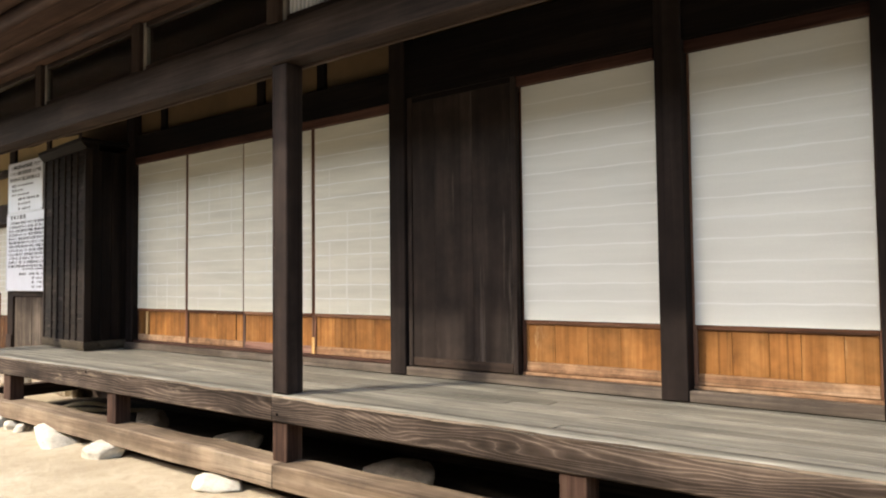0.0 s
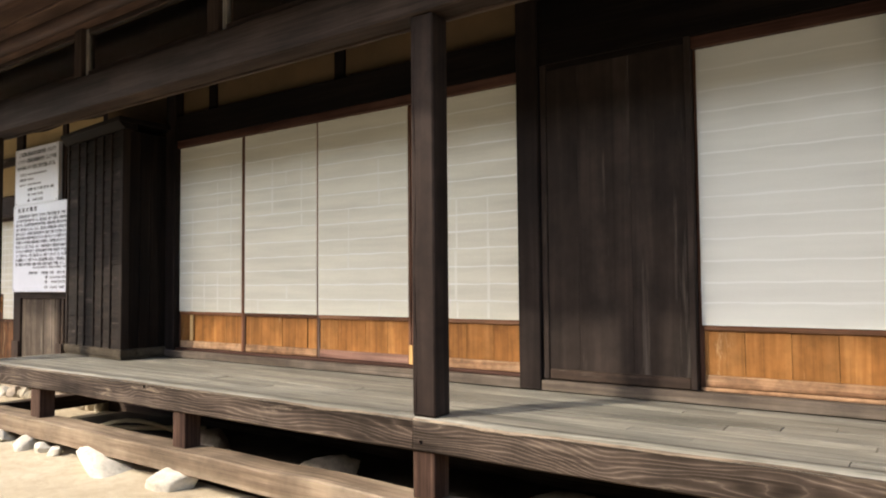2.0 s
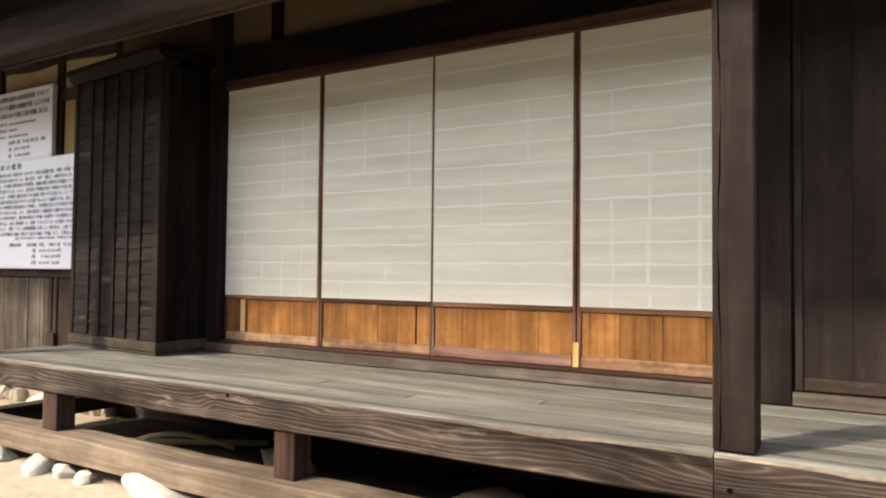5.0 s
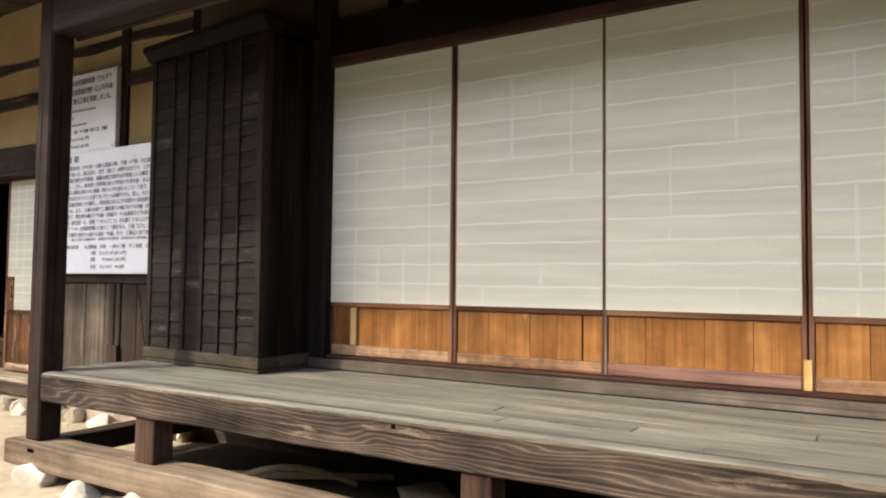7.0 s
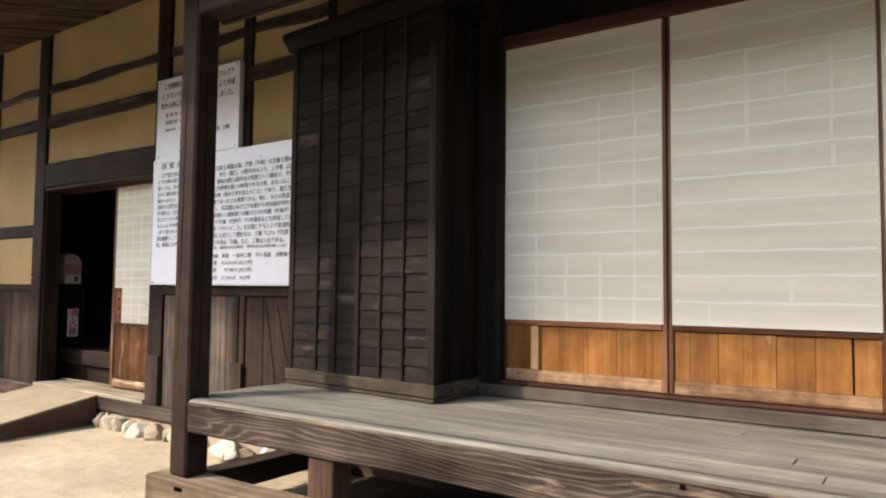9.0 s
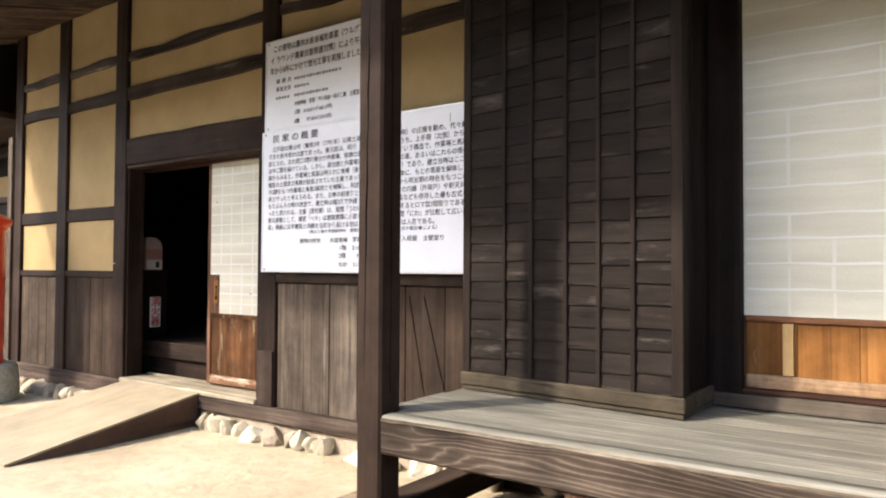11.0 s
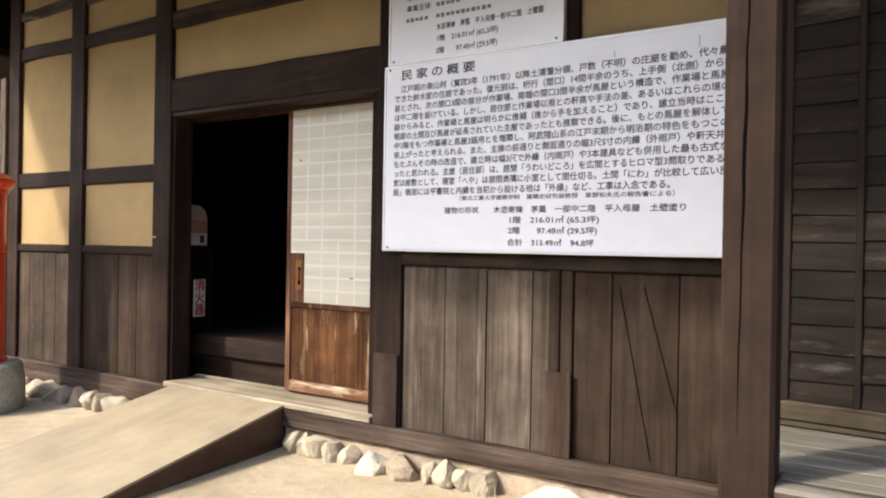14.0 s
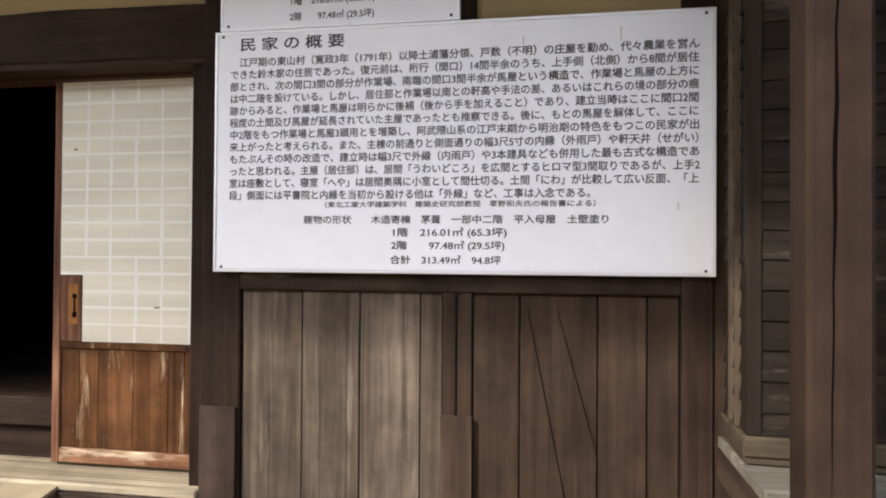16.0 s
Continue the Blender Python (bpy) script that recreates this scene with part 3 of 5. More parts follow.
# ---- veranda deck ----
def build_deck():
    d = thing("veranda", (-1.5, EDGE, 0), "weathered grey plank veranda along the house front", "veranda", kind="structure")
    n, y0, y1 = 10, EDGE + 0.07, -0.02
    step = (y1 - y0) / n
    for k in range(n):
        off = RNG.uniform(-0.5, 0.5)
        marks = [DECK_L if k == 0 else DECK_L - 0.105, (-3.0 if k % 2 else -2.0) + off, (0.2 if k % 3 else 0.9) + off * 0.6, DECK_R]
        for a, b in zip(marks, marks[1:]):
            dz = RNG.uniform(-0.0025, 0.0025)
            part("floor_board", box(a + 0.002, b - 0.002, y0 + k * step + 0.0019, y0 + (k + 1) * step - 0.0019, DECK - 0.035, DECK + dz, 0.0005), "veranda_board", d)
    part("edge_beam", hewn_rail(DECK_L, -1.047, EDGE, EDGE + 0.075, 0.455, DECK - 0.015, 4.1, 0.006), "veranda_edge", d, "front beam with raised weathered grain")
    part("edge_beam", hewn_rail(-1.043, DECK_R, EDGE, EDGE + 0.075, 0.455, DECK - 0.015, 7.7, 0.006), "veranda_edge", d, "front beam with raised weathered grain")
    # rounded weathered nosing on the front beams, with a chipped pale arris under it
    for x0, x1, seed in ((DECK_L, -1.047, 1.0), (-1.043, DECK_R, 6.0)):
        nose, chips = bmesh.new(), bmesh.new()
        n = int((x1 - x0) / 0.03)
        tops, rims = [], []
        for i in range(n + 1):
            x = x0 + (x1 - x0) * i / n
            worn = noise.noise(Vector((x * 2.7, seed, 2))) + 0.4 * noise.noise(Vector((x * 13, seed, 4)))
            z = DECK + 0.003 + 0.002 * noise.noise(Vector((x * 1.3, seed, 7)))
            low = z - 0.019 - 0.005 * worn
            h = 0.0015 + 0.010 * max(0.0, worn)
            tops.append([nose.verts.new(q) for q in ((x, EDGE + 0.0745, z - 0.03), (x, EDGE + 0.0745, z), (x, EDGE + 0.036, z - 0.001), (x, EDGE + 0.012, z - 0.006), (x, EDGE - 0.0014, low), (x, EDGE - 0.0014, low - 0.004))])
            rims.append([chips.verts.new(q) for q in ((x, EDGE + 0.004, low + 0.0075), (x, EDGE - 0.0030, low), (x, EDGE - 0.0030, low - h))])
        for p, q in zip(tops, tops[1:]):
            for k in range(5):
                nose.faces.new((p[k], q[k], q[k + 1], p[k + 1]))
        for p, q in zip(rims, rims[1:]):
            for k in range(2):
                chips.faces.new((p[k], q[k], q[k + 1], p[k + 1]))
        part("nosing", nose, "veranda_board", d, smooth=True)
        part("worn_arris", chips, "worn_arris", d, "chipped edge of the front beam, pale from wear and painted sunlight")
    part("end_beam", box(DECK_L - 0.10, DECK_L - 0.04, EDGE + 0.14, 0.02, 0.46, DECK - 0.037), "dark_wood_y", d)
    for x in (-4.9, -3.9, -2.9, -1.9, -0.9, 0.2, 1.2, 2.2):
        part("joist", box(x, x + 0.09, EDGE + 0.08, 0.06, 0.46, DECK - 0.037), "dark_wood_y", d)
    for x0, x1 in ((-4.95, -4.80), (-3.03, -2.90), (-1.06, -0.93), (0.86, 0.99), (2.7, 2.83)):
        part("leg", box(x0, x1, EDGE + 0.02, EDGE + 0.14, 0.225, 0.457), "brown_leg_wood", d)
    part("ground_beam", hewn_rail(-6.04, -0.98, EDGE - 0.05, EDGE + 0.15, 0.085, 0.226, 2.9, 0.010), "sill_wood", d, "low sun-bleached ground beam")
    part("ground_beam", hewn_rail(-0.975, DECK_R, EDGE - 0.05, EDGE + 0.15, 0.085, 0.226, 5.3, 0.010), "sill_wood", d, "low sun-bleached ground beam")
    for x, z, r in ((-3.325, 0.588, 0.010), (-0.994, 0.503, 0.010)):
        bm = bmesh.new()
        bmesh.ops.create_cone(bm, segments=12, radius1=r, radius2=r, depth=0.004, cap_ends=True, matrix=Matrix.Translation((x, EDGE - 0.0005, z)) @ Matrix.Rotation(radians(90), 4, "X"))
        part("knot", bm, "crack_dark", d)
    part("mortise", box(-5.80, -5.735, EDGE - 0.0512, EDGE - 0.045, 0.178, 0.200, 0), "crack_dark", d)
    part("cross_beam", box(-5.93, -5.79, EDGE + 0.152, 0.05, 0.10, 0.222, 0.006), "dark_wood_y", d)


build_deck()


# ---- veranda posts, beam and transom windows ----
def build_colonnade():
    p = thing("post_corner", (-5.85, EDGE, 0.228), "dark brown corner post of the veranda with drying cracks", "post", kind="structure")
    part("shaft", box(-5.917, -5.780, EDGE - 0.004, EDGE + 0.135, 0.229, soffit(EDGE) - 0.03, 0.012), "corner_post_wood", p)
    part("crack", box(-5.7799, -5.7795, EDGE + 0.060, EDGE + 0.064, 0.7, 2.3, 0), "crack_dark", p)
    bm = bmesh.new()
    n = 22
    rows = []
    for i in range(n + 1):
        z = 0.74 + 1.72 * i / n
        x = -5.871 + 0.011 * (z - 0.74) + 0.0022 * math.sin(i * 1.9) + 0.0015 * math.sin(i * 4.3)
        h = (0.0036 + 0.0012 * math.sin(i * 0.8)) * min(1.0, 3.0 * i / n, 4.0 * (1 - i / n)) + 0.0003
        rows.append((bm.verts.new((x - h, EDGE - 0.0046, z)), bm.verts.new((x + h, EDGE - 0.0046, z))))
    for a, c in zip(rows, rows[1:]):
        bm.faces.new((a[0], a[1], c[1], c[0]))
    part("crack", bm, "crack_dark", p)
    p = thing("post_middle", (-0.98, EDGE, DECK), "dark brown square veranda post", "post", kind="structure")
    part("shaft", box(-1.05, -0.915, EDGE + 0.006, EDGE + 0.135, DECK + 0.005, 2.592, 0.007), "post_wood", p)
    bm = bmesh.new()
    rows = []
    for i in range(31):
        z = DECK + 0.02 + 1.9 * i / 30
        x = -1.026 + 0.004 * math.sin(i * 0.45) + 0.0018 * math.sin(i * 2.3)
        h = 0.0020 + 0.0014 * math.sin(i * 0.9 + 1) - (0.0015 if i > 24 else 0)
        rows.append((bm.verts.new((x - h, EDGE + 0.0054, z)), bm.verts.new((x + h, EDGE + 0.0054, z))))
    for a, c in zip(rows, rows[1:]):
        bm.faces.new((a[0], a[1], c[1], c[0]))
    part("crack", bm, "crack_dark", p)
    p = thing("post_east", (3.0, EDGE, DECK), "dark brown square veranda post", "post", kind="structure")
    part("shaft", box(2.95, 3.08, EDGE + 0.006, EDGE + 0.135, DECK + 0.005, 2.592, 0.007), "post_wood", p)
    b = thing("eaves_beam", (-1.5, EDGE, 2.61), "long dark eaves beam on the veranda posts", "beam", kind="structure")
    part("beam", box(-5.778, X_END, EDGE - 0.012, EDGE + 0.13, 2.594, 2.843, 0.008), "eaves_wood_x", b)
    part("plate", hewn_rail(-6.3, X_END, EDGE - 0.06, EDGE + 0.12, 3.215, 3.345, 8.8, 0.008), "eaves_board_x", b)
    part("board", box(-5.775, X_END, EDGE + 0.131, EDGE + 0.16, 2.585, 2.66, 0.003), "eaves_wood_x", b)
    # transom windows on the beam
    top = 3.212
    marks = [-5.9, -4.19, -2.56, -0.98, 0.7, 2.3, X_END]
    for i, (a, c) in enumerate(zip(marks, marks[1:])):
        t = thing(f"window_{i + 1}", ((a + c) / 2, EDGE, 2.847), "low dark glazed transom window over the eaves beam", "window", kind="structure")
        part("post", box(a - 0.10, a + 0.01, EDGE - 0.012, EDGE + 0.10, 2.847, top, 0.005), "eaves_wood_z", t)
        # left side of the frame is far paler than its other sides
        part("window_frame", box(a + 0.014, a + 0.05, EDGE + 0.02, EDGE + 0.06, 2.849, top - 0.002, 0.003), "frame_edge_wood", t, "paler left edge of the window frame")
        part("window_frame", (box(c - 0.14, c - 0.104, EDGE + 0.02, EDGE + 0.06, 2.849, top - 0.002, 0.003)), "eaves_wood_z", t)
        part("window_frame", join(box(a + 0.05, c - 0.14, EDGE + 0.02, EDGE + 0.06, 2.849, 2.885, 0.003), box(a + 0.05, c - 0.14, EDGE + 0.02, EDGE + 0.06, top - 0.04, top - 0.002, 0.003)), "eaves_wood_x", t)
        if i == 3:
            for k in range(40):
                x = a + 0.075 + k * 0.0355
                part("lattice_bar", box(x - 0.008, x + 0.008, EDGE + 0.03, EDGE + 0.05, 2.886, top - 0.041, 0.002), "white_paint", t)
        else:
            # added near-black board stands in for the unlit space behind the glass
            part("panel", box(a + 0.05, c - 0.14, EDGE + 0.075, EDGE + 0.09, 2.886, top - 0.041, 0), "shaded_dark_wood_x", t)
            pane = part("pane", box(a + 0.05, c - 0.14, EDGE + 0.037, EDGE + 0.041, 2.886, top - 0.041, 0), "old_glass", t)
            pane.visible_shadow = False


build_colonnade()


# ---- paper screens ----
def screen(name, x0, x1, paper, cols, label, y=0.0, lo=SCREEN_LO, hi=SCREEN_HI, foot=0.706, stile="reddish_wood_z", boards=4, rows=13, rail="cedar_rail", laps=(0.016, 0.016)):
    """A sliding screen: stiles, rails, paper over a fine lattice, and cedar boards below."""
    s = thing(name, ((x0 + x1) / 2, y, foot), label, "screen", "paper screens", kind="")
    part("stile", box(x0 - laps[0], x0 + 0.006, y + 0.004, y + 0.034, foot, hi, 0.003), "pink_stile" if laps[0] < 0.01 else stile, s)
    part("stile", box(x1 - 0.006, x1 + laps[1], y + 0.004, y + 0.034, foot, hi, 0.003), stile, s)
    part("middle_rail", box(x0 + 0.007, x1 - 0.007, y + 0.002, y + 0.034, lo - 0.028, lo - 0.001, 0.003), "mid_rail_wood", s)
    part("bottom_rail", box(x0 + 0.007, x1 - 0.007, y + 0.005, y + 0.034, foot, foot + 0.062, 0.004), rail, s, "worn bottom rail")
    n, a = boards, x0 + 0.007
    w = (x1 - x0 - 0.014) / n
    for k in range(n):
        e = x0 + 0.007 + w * (k + 1) + (RNG.uniform(-0.035, 0.035) if k < n - 1 else 0)
        part("cedar_board", box(a + 0.001, e - 0.001, y + 0.014 + RNG.uniform(-0.002, 0.002), y + 0.028, foot + 0.063, lo - 0.029, 0.001), "cedar_panel", s)
        a = e
    paper_skin = part("paper", box(x0 + 0.001, x1 - 0.001, y, y + 0.0035, lo, hi - 0.001, 0), paper, s, "paper skin of the screen")
    step = (hi - lo) / rows
    for k in range(1, rows):
        z = lo + step * k + RNG.uniform(-0.006, 0.006)
        dz = RNG.uniform(-0.004, 0.004)
        bm = bmesh.new()
        h, m = 0.0062, 10
        up, dn = [], []
        ph = RNG.uniform(0, 9)
        for i in range(m + 1):
            x = x0 + 0.012 + (x1 - x0 - 0.024) * i / m
            zz = z + dz * i / m + 0.0022 * math.sin(ph + i * 1.7)
            hh = h * (0.75 + 0.5 * noise.noise(Vector((x * 6, z * 5, ph))))
            up.append(bm.verts.new((x, y - 0.0008, zz + hh)))
            dn.append(bm.verts.new((x, y - 0.0008, zz - hh)))
        for i in range(m):
            bm.faces.new((dn[i], dn[i + 1], up[i + 1], up[i]))
        part("paper_seam", bm, "paper_strip", paper_skin)
    for f in cols:
        x, k = x0 + (x1 - x0) * f, 0
        while k < rows - 3:
            run = RNG.randint(1, 3)
            if RNG.random() < 0.55:
                h, dx = RNG.uniform(0.005, 0.010), RNG.uniform(-0.006, 0.006)
                top = min(hi - 0.01, lo + (k + run) * step - 0.008)
                part("paper_seam", box(x + dx - h, x + dx + h, y - 0.0007, y - 0.0001, lo + 0.006 + k * step, top, 0), "paper_faint", paper_skin)
            k += run
    return s


s1 = screen("paper_screen", -4.60, -3.737, "paper_cream", (0.22, 0.42, 0.63, 0.84), "sliding paper screen with cream paper and orange cedar foot boards")
s2 = screen("paper_screen", -3.697, -2.85, "paper_cream", (0.2, 0.4, 0.6, 0.8), "sliding paper screen with pale cream paper and cedar foot boards", laps=(0.016, 0.005))
screen("paper_screen", -2.835, -1.957, "paper_cream", (0.36, 0.7), "sliding paper screen with cream paper and blotchy cedar foot boards", rail="pink_rail", laps=(0.009, 0.016))
s4 = screen("paper_screen", -1.917, -1.05, "paper_cream", (0.2, 0.42, 0.7), "sliding paper screen with cream paper and cedar foot boards")
screen("paper_screen", 0.022, 0.906, "paper_white", (), "sliding paper screen with clean white paper beside the shutter")
screen("paper_screen", 1.092, 1.947, "paper_white", (), "sliding paper screen with clean white paper and orange cedar boards", boards=5)
screen("paper_screen", 2.15, 3.05, "paper_white", (), "sliding paper screen with clean white paper and orange cedar boards", boards=5)

part("repair_strip", box(-4.441, -4.398, -0.001, 0.012, 0.772, 0.998, 0.002), "pale_repair", s1, "pale wooden repair strip")
part("open_joint", box(-2.9635, -2.9565, 0.0105, 0.0145, 0.770, 1.000, 0), "crack_dark", s2, "open dark joint between boards")
part("repair_piece", box(-1.955, -1.922, -0.004, 0.0035, 0.707, 0.84, 0.003), "pale_repair", s4, "fresh golden wood patch on the stile")


def entrance_door():
    s = thing("sliding_door", (-8.45, 0.245, 0.285), "half-open entrance sliding door with gridded paper and worn boards", "door")
    y, x0, x1 = 0.245, -8.835, -8.05
    part("stile", box(x0, -8.797, y, y + 0.034, 0.286, 2.11, 0.003), "reddish_wood_z", s)
    part("stile", box(-8.064, x1, y + 0.003, y + 0.034, 0.286, 2.11, 0.003), "reddish_wood_z", s)
    part("middle_rail", box(-8.796, -8.065, y + 0.002, y + 0.034, 0.825, 0.858, 0.003), "door_panel_wood", s)
    part("bottom_rail", box(-8.796, -8.065, y - 0.002, y + 0.034, 0.286, 0.355, 0.006), "door_rail_wood", s, "bleached and chipped bottom rail")
    xs = [-8.796, -8.70, -8.60, -8.42, -8.24, -8.16, -8.065]
    for a, b in zip(xs, xs[1:]):
        part("foot_board", box(a + 0.001, b - 0.001, y + 0.012 + RNG.uniform(0, 0.004), y + 0.028, 0.356, 0.824, 0.002), "door_panel_wood", s)
    paper_skin = part("paper", join(box(-8.678, -8.065, y, y + 0.0035, 0.859, 2.108, 0), box(-8.796, -8.6785, y, y + 0.0035, 1.172, 2.108, 0)), "paper_cream", s, "gridded door paper")
    lock = part("lock_block", box(-8.795, -8.682, y + 0.001, y + 0.03, 0.859, 1.170, 0.004), "reddish_wood_z", s)
    part("lock_plate", box(-8.752, -8.700, y - 0.003, y + 0.0005, 0.94, 1.13, 0.002), "cedar_panel", lock, "paler wooden finger plate")
    part("finger_slot", join(box(-8.722, -8.712, y - 0.0045, y - 0.0032, 1.0, 1.06, 0), box(-8.728, -8.706, y - 0.0045, y - 0.0032, 1.061, 1.083, 0),
                             box(-8.728, -8.706, y - 0.0045, y - 0.0032, 0.972, 0.999, 0)), "crack_dark", lock)
    for x, z, w, h in ((-8.722, 1.766, 0.009, 0.004), (-8.293, 1.025, 0.014, 0.003)):
        part("tear", box(x - w, x + w, y - 0.0012, y - 0.0009, z - h, z + h, 0), "old_board", paper_skin, "small brown tear in the paper")
    step = (2.108 - 0.859) / 15.6
    for k in range(1, 16):
        z = 0.859 + k * step + RNG.uniform(-0.004, 0.004)
        a = -8.79 if z > 1.18 else -8.674
        h = RNG.uniform(0.0045, 0.0075)
        part("paper_seam", box(a, -8.068, y - 0.0008, y - 0.0002, z - h, z + h, 0), "paper_strip", paper_skin)
    for f in (0.19, 0.36, 0.535, 0.715, 0.915):
        x = -8.796 + 0.731 * f
        k = 0 if f > 0.3 else 5
        while k < 15:
            run = RNG.randint(1, 3)
            if RNG.random() < 0.93:
                h, dx = RNG.uniform(0.004, 0.008), RNG.uniform(-0.005, 0.005)
                top = min(2.105, 0.859 + (k + run) * step - 0.008)
                part("paper_seam", box(x + dx - h, x + dx + h, y - 0.0007, y - 0.0001, 0.865 + k * step, top, 0), "paper_strip", paper_skin)
            k += run


entrance_door()


# ---- board shutter beside the screens ----
def build_shutter():
    s = thing("board_shutter", (-0.45, -0.03, 0.687), "dark weathered board shutter door standing closed", "shutter")
    part("stile", box(-0.892, -0.852, -0.056, -0.005, 0.69, 2.60), "soot_board", s)
    part("stile", box(-0.026, 0.008, -0.056, -0.005, 0.69, 2.60), "soot_board", s)
    part("rail", box(-0.851, -0.027, -0.052, -0.005, 0.69, 0.752, 0.006), "soot_rail", s)
    part("rail", box(-0.851, -0.027, -0.052, -0.005, 2.54, 2.60), "shaded_dark_wood_x", s)
    xs = [-0.851, -0.655, -0.335, -0.027]
    for k, (a, b) in enumerate(zip(xs, xs[1:])):
        part("board", box(a + 0.0004, b - 0.0004, -0.046 - 0.0015 * (k % 2), -0.006, 0.753, 2.539, 0.0012), "soot_board", s)


build_shutter()


# ---- shutter box at the end of the veranda ----
def build_shutter_box():
    x0, x1, yf, z0, z1 = -5.868, -4.728, -0.475, DECK + 0.003, 2.63
    b = thing("shutter_box", ((x0 + x1) / 2, -0.25, DECK), "dark lapped-board shutter box standing on the veranda", "shutter box")

    def put(name, bm, material, label=""):
        """A part of the box, whose front stands a little askew to the wall."""
        for v in bm.verts:
            out = min(1.3, max(0.0, (-0.02 - v.co.y) / (-0.02 - yf)))
            v.co.y += 0.095 * out * (x1 - v.co.x) / (x1 - x0)
        return part(name, bm, material, b, label)
    put("carcass", box(x0 + 0.03, x1 - 0.03, yf + 0.03, 0.02, z0 + 0.02, z1, 0), "shaded_dark_wood_z")
    put("base_rail", box(x0 - 0.010, x1 + 0.012, yf - 0.018, -0.02, z0 + 0.022, z0 + 0.088, 0.006), "base_rail_wood", "worn pale base rail")
    put("base_plate", box(x0 - 0.004, x1 + 0.005, yf - 0.008, -0.02, z0, z0 + 0.020, 0.003), "base_rail_wood")
    put("corner_post", box(x0, x0 + 0.045, yf - 0.012, yf + 0.05, z0 + 0.09, z1), "shutter_batten")
    put("corner_post", box(x1 - 0.045, x1 + 0.006, yf - 0.012, yf + 0.06, z0 + 0.09, z1), "shutter_batten")
    xs = [x0 + 0.045, -5.608, -5.451, -5.265, -5.099, -4.935, x1 - 0.045]
    for x in xs[1:-1]:
        put("batten", box(x - 0.017, x + 0.003, yf - 0.014, yf + 0.02, z0 + 0.09, z1 - 0.01, 0.002), "shutter_batten")
    for a, c in zip(xs, xs[1:]):
        z = z0 + 0.09
        z += RNG.uniform(-0.04, 0.0)
        while z < z1 - 0.02:
            h = 0.094 + RNG.uniform(-0.006, 0.006)
            lo, hi = max(z, z0 + 0.09), min(z + h, z1 - 0.005)
            if hi - lo > 0.02:
                q = [(yf - 0.004, lo), (yf + 0.006, hi), (yf + 0.024, hi), (yf + 0.014, lo)]
                tilt = RNG.uniform(-0.003, 0.003)
                bm = prism(q, a + 0.001, c - 0.018 if c != xs[-1] else c - 0.001, axis="x")
                for v in bm.verts:
                    v.co.z += tilt * (1 if v.co.x > (a + c) / 2 else -1) * 0.7
                put("lapped_board", bm, "shutter_board")
            z += h
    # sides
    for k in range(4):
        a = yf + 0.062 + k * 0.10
        put("side_board", box(x1 - 0.03, x1 - 0.006, a + 0.001, a + 0.099, z0 + 0.09, z1, 0.002), "shaded_dark_wood_z")
    z = z0 + 0.09
    while z < z1 - 0.05:
        put("side_slat", prism([(x0 + 0.004, z), (x0 + 0.016, z + 0.09), (x0 + 0.03, z + 0.09), (x0 + 0.018, z)], yf + 0.052, -0.03), "shutter_board")
        z += 0.091
    for y in (yf + 0.14, yf + 0.26):
        put("batten", box(x0 - 0.008, x0 + 0.012, y, y + 0.02, z0 + 0.09, z1 - 0.01, 0.002), "old_board")
    put("cap", box(x0 - 0.055, x1 + 0.06, yf - 0.075, 0.0, z1 + 0.055, z1 + 0.10, 0.006), "shaded_dark_wood_x")
    put("cap_moulding", prism([(yf - 0.012, z1), (yf - 0.07, z1 + 0.054), (yf + 0.1, z1 + 0.054), (yf + 0.1, z1)], x0 - 0.04, x1 + 0.05, axis="x"), "shaded_dark_wood_x")


build_shutter_box()


